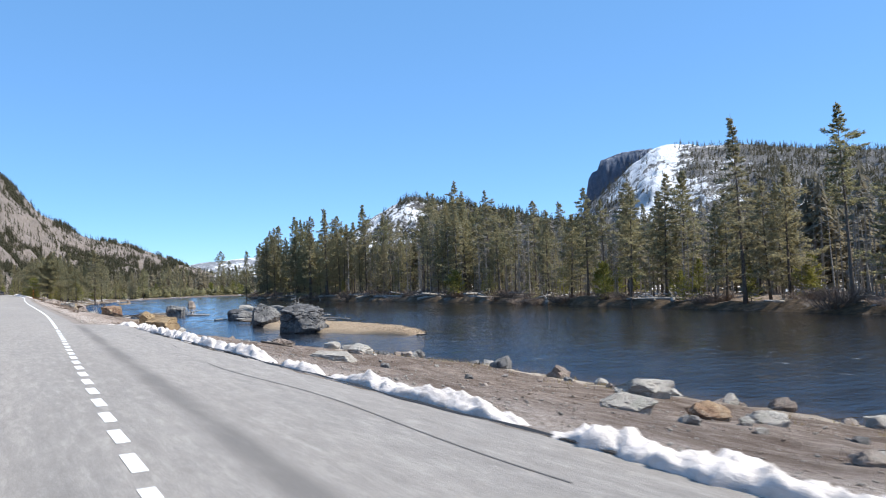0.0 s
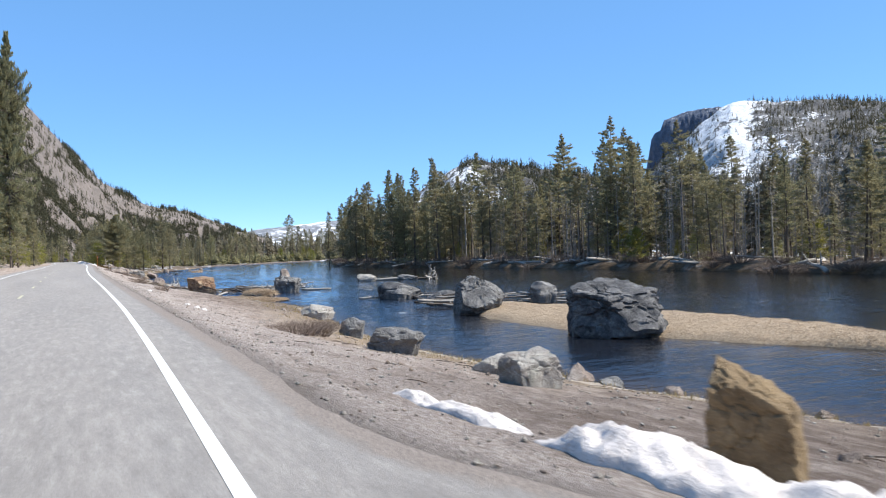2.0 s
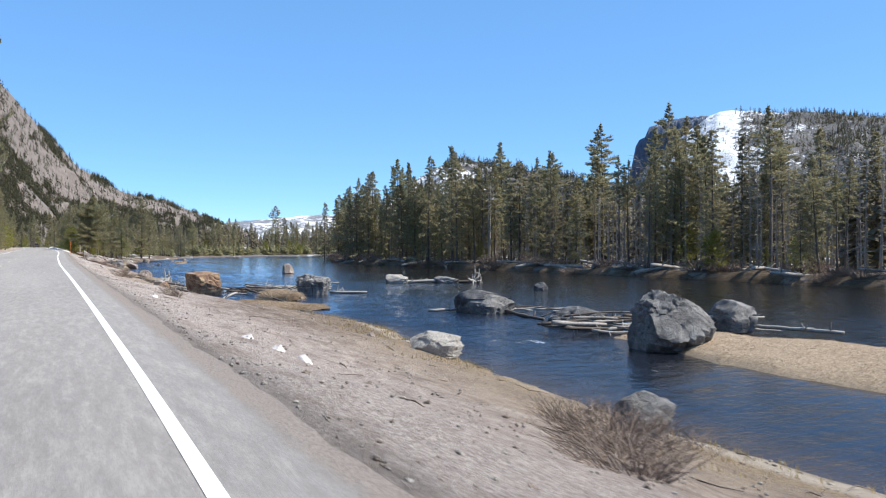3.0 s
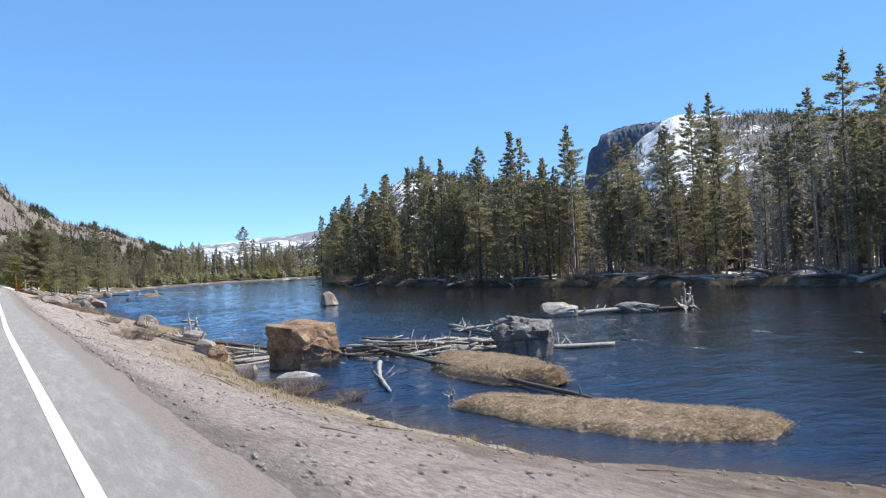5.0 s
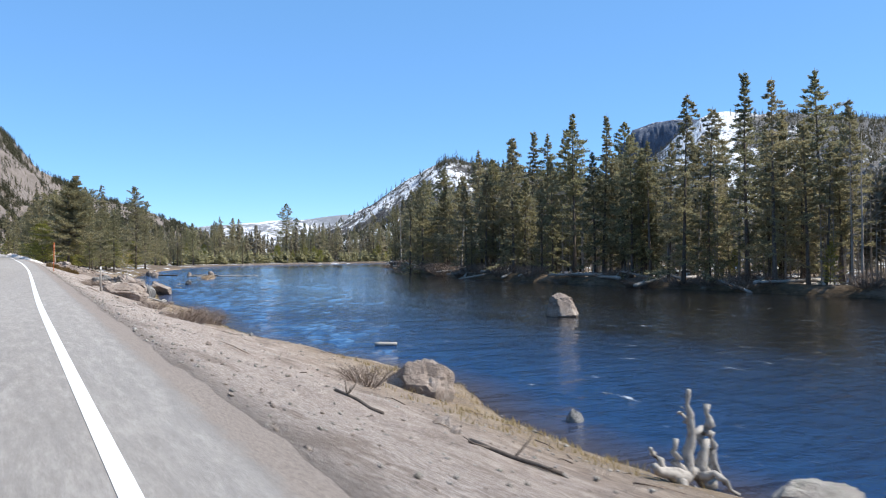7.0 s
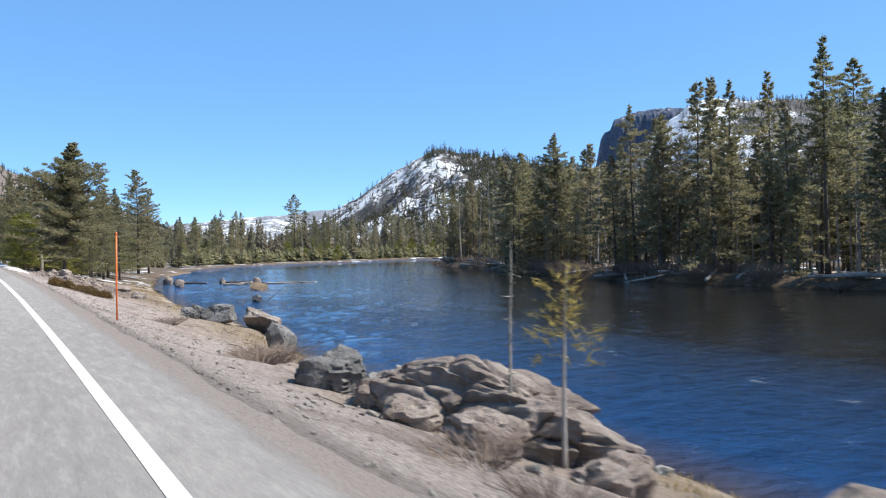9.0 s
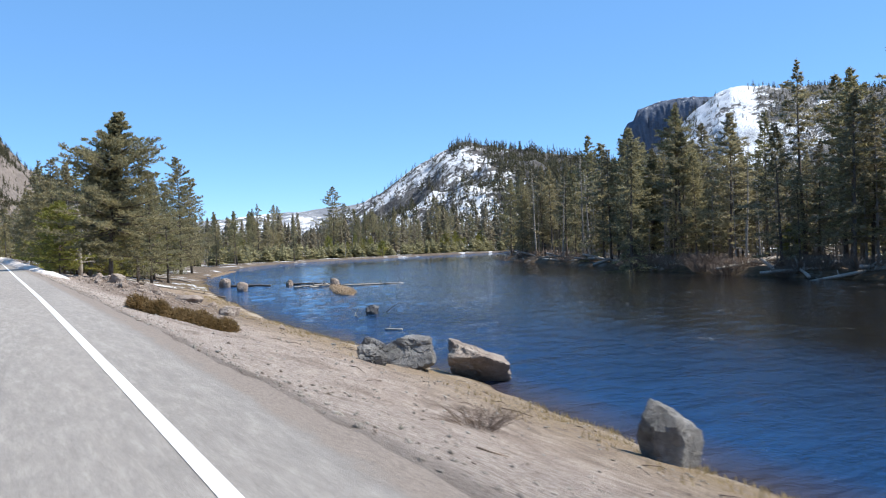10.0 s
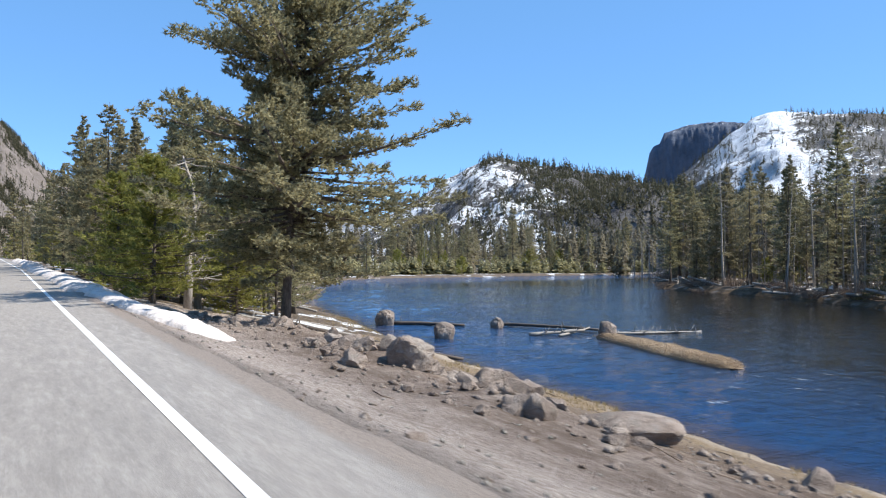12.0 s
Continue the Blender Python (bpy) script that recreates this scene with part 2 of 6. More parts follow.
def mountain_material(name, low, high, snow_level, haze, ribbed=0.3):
    """Bare rock, scrub and snow; haze is a tint speckled over the stone, bluish values paint in distant air."""
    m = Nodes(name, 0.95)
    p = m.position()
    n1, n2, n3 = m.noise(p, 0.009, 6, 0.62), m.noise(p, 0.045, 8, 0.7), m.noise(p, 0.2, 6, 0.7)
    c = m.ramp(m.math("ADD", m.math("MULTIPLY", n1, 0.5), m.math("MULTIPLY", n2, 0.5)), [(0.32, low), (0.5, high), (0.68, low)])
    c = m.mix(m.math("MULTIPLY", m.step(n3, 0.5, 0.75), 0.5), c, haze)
    nz = m.add("ShaderNodeSeparateXYZ")
    m.link(m.add("ShaderNodeNewGeometry").outputs["Normal"], nz.inputs[0])
    flat = m.step(nz.outputs["Z"], 0.45, 0.8)
    patch = m.math("ADD", m.math("MULTIPLY", n1, 0.6), m.math("ADD", m.math("MULTIPLY", n2, 0.5), m.math("MULTIPLY", n3, 0.4)))
    ribs = m.noise(p, 0.05, 7, 0.75, (1.0, 1.0, 0.12))
    c = m.mix(m.math("MULTIPLY", m.step(ribs, 0.6, 0.42), ribbed), c, (0.03, 0.03, 0.035))
    s = m.math("MULTIPLY", m.step(m.math("ADD", patch, m.attribute("snow")), snow_level + 0.12, snow_level + 0.15), flat)
    m.color(m.mix(s, c, (0.8, 0.82, 0.85)))
    m.bump(m.math("ADD", m.math("ADD", n2, m.math("MULTIPLY", n3, 0.4)), m.math("MULTIPLY", ribs, ribbed)), 6.0, 1.0)
    return m.mat


ASPHALT = asphalt_material()
PAINT_WHITE = paint_material("white_road_paint", (0.8, 0.8, 0.79), (0.4, 0.4, 0.4))
PAINT_YELLOW = paint_material("faded_yellow_paint", (0.5, 0.47, 0.33), (0.33, 0.32, 0.29))
TAR = paint_material("tar_filled_crack", (0.12, 0.11, 0.1), (0.2, 0.19, 0.18))
WET = paint_material("wet_asphalt_edge", (0.02, 0.019, 0.019), (0.04, 0.04, 0.04))
GROUND, WATER_MAT, SNOW = ground_material(), water_material(), snow_material()
NEEDLES = needle_material("pine_needles", (0.11, 0.112, 0.062), (0.5, 0.47, 0.265), (0.49, 0.4, 0.26))
NEEDLES_DARK = needle_material("fir_needles", (0.09, 0.092, 0.055), (0.48, 0.45, 0.265), (0.47, 0.385, 0.255))
# Darker copy of the fir needles, with the dense stand's shade in its colour.
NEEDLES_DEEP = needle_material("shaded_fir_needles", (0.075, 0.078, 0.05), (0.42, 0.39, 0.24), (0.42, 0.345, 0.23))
NEEDLES_YOUNG = needle_material("young_pine_needles", (0.16, 0.18, 0.045), (0.4, 0.39, 0.11), (0.4, 0.33, 0.12))
NEEDLES_SAPLING = needle_material("yellowing_sapling_needles", (0.2, 0.17, 0.05), (0.5, 0.42, 0.14), (0.48, 0.34, 0.14))
NEEDLES_BROWN = needle_material("dry_brown_foliage", (0.1, 0.062, 0.03), (0.34, 0.235, 0.11), (0.28, 0.2, 0.075))
BARK = bark_material("pine_bark", (0.07, 0.055, 0.045), (0.24, 0.2, 0.165))
BARK_PALE = bark_material("dead_grey_wood", (0.24, 0.215, 0.19), (0.5, 0.46, 0.41))
DRIFT = wood_material("bleached_driftwood", (0.13, 0.118, 0.105), (0.4, 0.37, 0.335))
DRIFT_DARK = wood_material("wet_driftwood", (0.045, 0.036, 0.03), (0.14, 0.113, 0.093))
TWIG = wood_material("dry_twigs", (0.08, 0.058, 0.046), (0.25, 0.19, 0.15))
STRAW = needle_material("dry_grass_blades", (0.25, 0.18, 0.08), (0.5, 0.4, 0.22), (0.38, 0.28, 0.13))


# ---- helpers for building ----
def mesh_of(name, verts, faces, material, smooth=True):
    me = bpy.data.meshes.new(name)
    me.from_pydata([tuple(v) for v in verts], [], faces)
    me.materials.append(material)
    if smooth:
        me.shade_smooth()
    me.update()
    return me


def big_mesh(name, verts, faces, material, smooth=True):
    """A mesh from arrays of places and of faces that all have as many corners."""
    verts, faces = np.asarray(verts, np.float32), np.asarray(faces, np.int32)
    me = bpy.data.meshes.new(name)
    me.vertices.add(len(verts))
    me.vertices.foreach_set("co", verts.ravel())
    k = faces.shape[1]
    me.loops.add(faces.size)
    me.loops.foreach_set("vertex_index", faces.ravel())
    me.polygons.add(len(faces))
    me.polygons.foreach_set("loop_start", np.arange(0, faces.size, k, dtype=np.int32))
    me.polygons.foreach_set("loop_total", np.full(len(faces), k, np.int32))
    me.materials.append(material)
    me.update(calc_edges=True)
    if smooth:
        me.shade_smooth()
    return me


def set_attribute(me, name, values):
    a = me.attributes.new(name, "FLOAT", "POINT")
    a.data.foreach_set("value", np.asarray(values, np.float32))


def part(name, me, parent, label=""):
    ob = new(name, me)
    ob.parent = parent
    return tagged(ob, label)


def thing(name, label, category, group="", at=(0, 0, 0), turn=0.0, kind=""):
    ob = new(name)
    ob.matrix_world = pose(*at, 0, 0, turn)
    return tagged(ob, label, category, group, kind)


def grid_faces(nu, nv):
    i, j = np.meshgrid(np.arange(nu - 1), np.arange(nv - 1), indexing="ij")
    a = (i * nv + j).ravel()
    return np.stack([a, a + nv, a + nv + 1, a + 1], 1)


def curve_table(pairs, blur=3.0):
    """A smooth function through the given pairs of y and value."""
    ys, vs = zip(*pairs)
    fine = np.arange(ys[0], ys[-1] + 0.5, 0.5)
    v = np.interp(fine, ys, vs)
    k = np.exp(-0.5 * (np.arange(-int(6 * blur), int(6 * blur) + 1) * 0.5 / blur) ** 2)
    pad = len(k) // 2
    v = np.convolve(np.pad(v, pad, mode="edge"), k / k.sum(), mode="valid")
    return lambda y: np.interp(y, fine, v)


def wobble(x, y, scale, seed=0.0):
    """A cheap smooth noise about zero, for arrays."""
    x, y = np.asarray(x) / scale + seed * 7.3, np.asarray(y) / scale + seed * 3.1
    n = np.sin(x * 1.3 + 1.7 * np.sin(y * 0.9 + seed)) + np.sin(y * 1.7 + 1.3 * np.sin(x * 1.1 + 2.0)) + 0.6 * np.sin((x + y) * 2.9 + seed) + 0.5 * np.sin((x - y) * 4.3 + 1.0)
    return n / 3.1


def bumps(x, y, scale, seed=0.0, octaves=4, rough=0.5):
    total, amp = 0.0, 1.0
    for o in range(octaves):
        a = 0.6 + o * 1.1
        u, v = x * math.cos(a) - y * math.sin(a), x * math.sin(a) + y * math.cos(a)
        total = total + amp * wobble(u, v, scale, seed + o * 2.7)
        scale, amp = scale * 0.47, amp * rough
    return total


# ---- plan of the valley ----
WATER = -2.864
edge_line = curve_table([(-400, -11), (-40, 0.2), (9, 1.85), (25.6, 2.43), (33, 2.69), (50, 3.22), (61, 3.44), (74, 3.54), (86, 3.59), (102, 3.6), (113, 3.6), (120, 3.7), (129, 3.79), (145, 4.0), (170, 4.58), (180, 4.78), (190, 4.9), (199, 4.92), (210, 4.99), (231, 5.02), (300, 5.15), (420, 3.0), (600, -18), (900, -90)], 3)
road_level = curve_table([(-400, -0.9), (0, -0.6), (50, -0.58), (80, -0.43), (105, -0.25), (125, -0.08), (165, 0.17), (185, 0.28), (200, 0.42), (230, 0.5), (300, 0.7), (450, 1.6), (900, 3.0)], 3)
pave_edge = curve_table([(-400, -8), (-60, 3.2), (0, 4.9), (8, 5.1), (23, 5.15), (32, 5.3), (37.3, 5.45), (40, 4.6), (42, 4.12), (49, 4.32), (92, 4.6), (111, 4.75), (128, 4.8), (165, 5.55), (188, 5.95), (194, 6.05), (230, 6.25), (300, 6.4), (420, 4.3), (600, -16.7), (900, -88)], 0.8)
shore_near = curve_table([(-400, 60), (-60, 21), (0, 18), (12, 17.6), (20, 17.7), (28, 18.2), (36, 17.5), (42, 16.8), (48, 15.0), (54, 14.0), (60, 13.3), (66, 13.3), (75, 14.4), (82, 15.4), (88, 16.3), (92, 16.0), (96, 14.5), (99, 12.4), (103, 11.6), (108, 11.2), (114, 11.0), (119, 11.5), (124, 13.0), (130, 13.8), (136, 13.2), (140, 13.7), (145, 15.3), (150, 15.1), (155, 14.0), (162, 13.5), (170, 14.0), (176, 14.8), (182, 15.0), (190, 14.6), (196, 15.2), (203, 16.4), (210, 17.1), (220, 17.5), (230, 18.1), (238, 19.1), (245, 20.2), (252, 20.9), (260, 22.2), (270, 23.9), (283, 26.8), (294, 29.0), (310, 33), (330, 40), (350, 48), (370, 58), (385, 75), (393, 130), (400, 300), (405, 700), (900, 700)], 0.9)
shore_far = curve_table([(-400, 20), (-60, 50), (34, 56), (50, 58), (80, 62.5), (100, 64.5), (130, 66), (150, 65.5), (180, 64.8), (205, 64.5), (230, 66), (245, 69), (258, 73), (275, 78), (290, 86), (315, 92), (325, 102), (345, 120), (358, 170), (370, 400), (380, 700), (900, 700)], 2)


def ground_level(x, y):
    """The height of the ground at arrays of x and y."""
    x, y = np.asarray(x, float), np.asarray(y, float)
    zr, xe, xs, xf, xl = road_level(y), pave_edge(y), shore_near(y), shore_far(y), edge_line(y) - 8.0
    far = np.clip((y - 300) / 200, 0, 1)
    t = np.clip((x - xe) / np.maximum(np.minimum(xs, xe + 45) - xe, 1.0), 0, 1)
    bank = (zr - 0.015) + (WATER + 0.14 - zr) * (1.1 * t - 0.1 * t * t)
    bank = bank + np.clip(t * 8, 0, 1) * (0.07 * bumps(x, y, 1.4, 1, 4) + 0.1 * bumps(x, y, 5.0, 2, 2) * np.clip((1 - t) * 5, 0, 1))
    bank = bank + 0.42 * np.exp(-((x - 11.3) / 1.7) ** 2) * np.exp(-((y - 243) / 9.0) ** 4) * (1 + 0.5 * bumps(x, y, 1.6, 4, 3))
    flat = np.clip((x - xe - 45) / 5, 0, 1)
    bank = bank * (1 - flat) + flat * (WATER + 0.4 + 0.15 * bumps(x, y, 9, 6, 3) - 0.3 * np.clip(1 - (xs - x) / 4, 0, 1))
    inwater = WATER - np.clip(0.02 + (x - xs) * 0.5, 0, 0.25) - np.clip((x - xs - 0.5) * 0.12, 0, 0.9)
    z = np.where(x > xs, inwater, bank)
    d = x - xf
    rise = np.clip(d / 1.6, 0, 1)
    forest = WATER - 0.3 + 1.05 * rise + 0.35 * bumps(x, y, 6, 3, 4) * rise + np.clip(d - 6, 0, 60) * 0.012
    z = np.where((d > 0) & (x > xs), forest, z)
    dl = xl - x
    left = zr - 0.08 + np.clip(dl - 0.6, 0, 4) * 0.12 + np.clip(dl - 4, 0, 200) * 0.3 + np.clip(dl / 4, 0, 1) * 0.25 * bumps(x, y, 4, 5, 4)
    z = np.where(dl > 0, left, z)
    return np.where((x >= xl) & (x <= xe), zr - np.where(x > xe - 0.5, 0.02, 0.12), z)


def spaced(start, stop, first, growth):
    out, s, v = [], first, start
    while v < stop:
        out.append(v)
        v += s
        s *= growth
    return out + [stop]


# ---- ground, road, river ----
gx = np.array([-v for v in spaced(14, 3200, 2.0, 1.16)][::-1] + list(np.arange(-12, -3, 1.5)) + list(np.arange(-2, 26, 0.33)) + list(np.arange(26, 56, 3.0)) + list(np.arange(56, 84, 0.8)) + spaced(85, 3400, 2.0, 1.14))
gy = np.array([-v for v in spaced(21, 800, 3.0, 1.3)][::-1] + list(np.arange(-20, 320, 0.6)) + spaced(321, 4200, 1.2, 1.07))
GX, GY = np.meshgrid(gx, gy, indexing="ij")
X, Y = GX.ravel(), GY.ravel()
Z = ground_level(X, Y)
me = big_mesh("ground", np.stack([X, Y, Z], 1), grid_faces(len(gx), len(gy)), GROUND)
_t = (X - pave_edge(Y)) / np.maximum(shore_near(Y) - pave_edge(Y), 1)
_land = (X < shore_near(Y))
set_attribute(me, "gravel", np.where(_land & (X > edge_line(Y) - 9), np.clip(1.35 - np.abs(_t) * 2.6, 0, 1), 0))
set_attribute(me, "grass", np.where(_land, np.clip((_t - 0.45) * 2.2, 0, 1) * np.clip((Y - 35) / 20, 0.25, 1), 0))
_shelf = np.where((X - shore_far(Y) > 1.3) & (Y > 40) & (Y < 350), np.clip((X - shore_far(Y) - 3) / 9, 0.6, 1), 1.0)
set_attribute(me, "forest", _shelf * np.where((X > shore_far(Y) - 0.5) & (X > shore_near(Y)) | (Y > 264) & _land & (X > pave_edge(Y) + 2.5) | (Y > 390) & (X > shore_near(Y)) | (Y > 402) | (X > 60) & (Y > 380) & _land | (X < edge_line(Y) - 14), np.where(X < edge_line(Y) - 8, 0.7, 1.0), 0.0))
set_attribute(me, "damp", np.where(_land, np.clip((51 - Y) / 9, 0, 1) * np.clip((_t - 0.05) * 6, 0, 1) * np.clip(0.85 - 0.25 * bumps(X, Y, 3, 12, 3), 0.2, 1) + 0.9 * np.exp(-((Y - 88) / 11) ** 4) * np.clip((_t - 0.25) * 4, 0, 1) * np.clip(0.8 + 0.4 * bumps(X, Y, 2.5, 13, 3), 0, 1) + 0.8 * np.exp(-((Y - 238) / 17) ** 4) * np.clip((_t - 0.1) * 6, 0, 1) * np.clip((0.9 - _t) * 6, 0, 1), 0))
set_attribute(me, "sand", np.where(_land, np.clip(1.3 - np.abs(shore_near(Y) - X - 0.45) / 0.55, 0, 1) * np.clip((80 - Y) / 15, 0.45, 1) * (Y < 262) * np.clip(0.7 + 0.5 * bumps(X, Y, 5, 17, 2), 0, 1), 0))
set_attribute(me, "gutter", np.exp(-((X - pave_edge(Y) - 0.1) / 0.34) ** 2) * (X > pave_edge(Y) - 1))
# Past the far waterline this dark colour paints in the undercut bank's shade.
set_attribute(me, "bed_and_shade", np.where((X > shore_near(Y) - 0.15) & (X < shore_far(Y) + 0.8), 1.0, np.where((X > shore_near(Y)) & (Y < 345), np.clip(3.2 - (X - shore_far(Y)), 0, 0.85), 0.0)))
tagged(new("ground", me), "brown gravelly river bank soil with dry grass", "ground", kind="structure")


def strip(name, left, right, y0, y1, lift, material, step=1.0, across=2):
    ys = np.arange(y0, y1 + step * 0.5, step)
    s = np.linspace(0, 1, across)
    U, V = np.meshgrid(ys, s, indexing="ij")
    lx, rx = np.array([left(v) for v in ys]), np.array([right(v) for v in ys])
    xs = lx[:, None] * (1 - V) + rx[:, None] * V
    zs = road_level(U) + lift
    return big_mesh(name, np.stack([xs.ravel(), U.ravel(), zs.ravel()], 1), grid_faces(len(ys), across)[:, ::-1], material, False)


road = tagged(new("road", strip("road", lambda y: edge_line(y) - 8.0, lambda y: pave_edge(y) + 0.02 * math.sin(y * 2.1) + 0.02 * math.sin(y * 5.3) + 0.03 * math.sin(y * 0.83), -150, 900, 0.0, ASPHALT, 0.5, 70)), "pale grey weathered asphalt country road", "road", kind="structure")
_q = np.array([v.co[:2] for v in road.data.vertices])
set_attribute(road.data, "rim", np.clip(1 - (pave_edge(_q[:, 1]) - _q[:, 0]) / 0.55, 0, 1) * np.clip((_q[:, 1] - 38) / 3, 0, 1))
me = strip("shoulder_line", lambda y: edge_line(y) - 0.06, lambda y: edge_line(y) + 0.06, 37.4, 420, 0.005, PAINT_WHITE)
part("edge_line", me, road, "solid white painted edge line")
part("edge_line", strip("left_line", lambda y: edge_line(y) - 6.9, lambda y: edge_line(y) - 6.78, -60, 420, 0.005, PAINT_WHITE), road, "solid white painted edge line")
me = strip("dash", lambda y: edge_line(24) - 0.065, lambda y: edge_line(24) + 0.065, 23.6, 24.4, 0.005, PAINT_WHITE, 0.2)
for k in range(34):
    y = -9.0 + k * 1.36
    ob = part("dash", me, road)
    ob.location = (float(edge_line(y) - edge_line(24)), y - 24, float(road_level(y) - road_level(24)))
me = strip("centre_dash", lambda y: edge_line(70) - 3.47, lambda y: edge_line(70) - 3.36, 68.5, 71.5, 0.005, PAINT_YELLOW, 0.5)
for k in range(24):
    y = -10 + k * 12.0
    ob = part("centre_dash", me, road)
    ob.location = (float(edge_line(y) - edge_line(70)), y - 70, float(road_level(y) - road_level(70)))
_e = _q[:, 0] - edge_line(_q[:, 1]) - 0.93
set_attribute(road.data, "seam", np.exp(-(_e / 0.17) ** 2) * np.clip((41.5 - _q[:, 1]) / 2, 0, 1) * np.clip(0.75 + 0.3 * wobble(_q[:, 1], _q[:, 0], 1.3, 2), 0, 1))

wx = np.array(list(np.arange(4, 72, 0.45)) + spaced(73, 760, 2, 1.2))
wy = np.array([-300, -150, -80] + list(np.arange(-40, 330, 0.45)) + list(np.arange(331, 412, 1.5)))
WX, WY = np.meshgrid(wx, wy, indexing="ij")
_u = (WX - shore_near(WY)) / np.maximum(shore_far(WY) - shore_near(WY), 5)
_chop = (0.3 + 0.7 * np.clip(1.25 - 1.9 * _u, 0, 1)) * np.clip((WX - shore_near(WY)) / 3.0, 0, 1) * np.clip((shore_far(WY) - WX) / 4.0, 0, 1) * np.clip((WY - 40) / 60, 0.35, 1)
_chop = _chop * np.clip(0.75 + 0.45 * bumps(WX, WY, 6.0, 15, 2), 0.25, 1.3) * (WY < 330)
_wave = 0.05 * _chop * bumps(WX * 0.65, WY * 1.05, 0.55, 9, 2, 0.45)
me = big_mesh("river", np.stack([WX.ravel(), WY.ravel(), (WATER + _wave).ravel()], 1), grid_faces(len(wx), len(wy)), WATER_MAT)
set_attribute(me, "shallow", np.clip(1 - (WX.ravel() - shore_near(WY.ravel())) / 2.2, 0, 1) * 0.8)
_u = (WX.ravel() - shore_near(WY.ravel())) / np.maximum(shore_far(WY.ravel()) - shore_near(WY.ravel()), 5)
# Mask for the painted sky blue and stronger waves, set regardless of depth.
set_attribute(me, "exposed", np.clip(0.92 - 2.8 * _u, 0, 1) * np.clip((WY.ravel() - 62) / 90, 0.1, 1))
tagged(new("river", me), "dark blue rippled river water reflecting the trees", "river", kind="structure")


# ---- mountains ----
HUB = (2.0, 110.0)


def mountain(name, label, az0, az1, n_az, front, ridge, back, outline, n_d, rough, seed, material, cliff=0.0, snow=None, kind_name="mountain"):
    """A ridge seen from the valley: outline gives the ridge's angle of rise by bearing, front and ridge its distances by bearing."""
    az = np.linspace(az0, az1, n_az)
    el = np.interp(az, *zip(*outline))
    d0, d1 = np.interp(az, *zip(*front)), np.interp(az, *zip(*ridge))
    s = np.linspace(0, 1.35, n_d)
    A, S = np.meshgrid(az, s, indexing="ij")
    D0, D1, TOP = (np.repeat(v[:, None], n_d, 1) for v in (d0, d1, d1 * np.tan(np.radians(el))))
    D = D0 + (D1 - D0) * S
    x, y = HUB[0] + D * np.sin(np.radians(A)), HUB[1] + D * np.cos(np.radians(A))
    up = np.clip(S, 0, 1)
    shape = (1 - cliff) * up ** 1.15 + cliff / (1 + np.exp(-(up - 0.7) * 22)) * (1.0 / (1 / (1 + math.exp(-0.3 * 22))))
    shape = np.where(S > 1, 1 - (S - 1) * back, shape)
    z = -3 + (TOP + 3) * np.clip(shape, -0.1, 1.02)
    amp = rough * np.sin(np.pi * np.clip(S, 0.02, 0.96)) + rough * 0.16
    z = z + amp * bumps(x, y, 130, seed, 3 if cliff else 6, 0.52) + (0 if cliff else 1) * amp * 0.25 * np.abs(bumps(x, y, 40, seed + 4, 4, 0.6))
    z = z + rough * (0.35 * (S > 0.9) if cliff else 0.12) * wobble(x, y, 9 if not cliff else 22, seed) * (S > 0.2)
    if cliff:
        push = (9 * np.abs(bumps(A * 3, S * 9, 1.6, seed, 4, 0.65)) + 7 * bumps(A, S * 4, 2.2, seed + 1, 3, 0.5)) * (S < 1.0) * (S > 0.3)
        x, y = x - push * np.sin(np.radians(A)), y - push * np.cos(np.radians(A))
    me = big_mesh(name, np.stack([x.ravel(), y.ravel(), z.ravel()], 1), grid_faces(n_az, n_d)[:, ::-1], material, True)
    set_attribute(me, "snow", np.zeros(x.size) if snow is None else np.interp(A, *zip(*snow)).ravel())
    ob = tagged(new(kind_name, me), label, "mountain", kind="structure")
    return ob, x, y, z


M_HILL = mountain_material("snowy_granite_hill", (0.075, 0.07, 0.068), (0.19, 0.18, 0.172), 0.7, (0.15, 0.145, 0.14), 0.85)
M_MESA = mountain_material("snowy_forest_slope", (0.11, 0.105, 0.1), (0.22, 0.21, 0.2), 0.7, (0.17, 0.17, 0.175), 0.5)
# Bluish and darkened: distant haze and the face's shade put into the rock colour.
M_CLIFF = mountain_material("hazy_shaded_cliff", (0.07, 0.085, 0.12), (0.125, 0.147, 0.195), 0.71, (0.11, 0.13, 0.172), 0.2)
M_LEFT = mountain_material("talus_slope", (0.1, 0.085, 0.072), (0.25, 0.212, 0.186), 1.5, (0.2, 0.17, 0.15), 0.25)
M_FAR = mountain_material("far_snowy_ridge", (0.15, 0.16, 0.18), (0.26, 0.27, 0.29), 0.66, (0.28, 0.29, 0.31), 0.2)

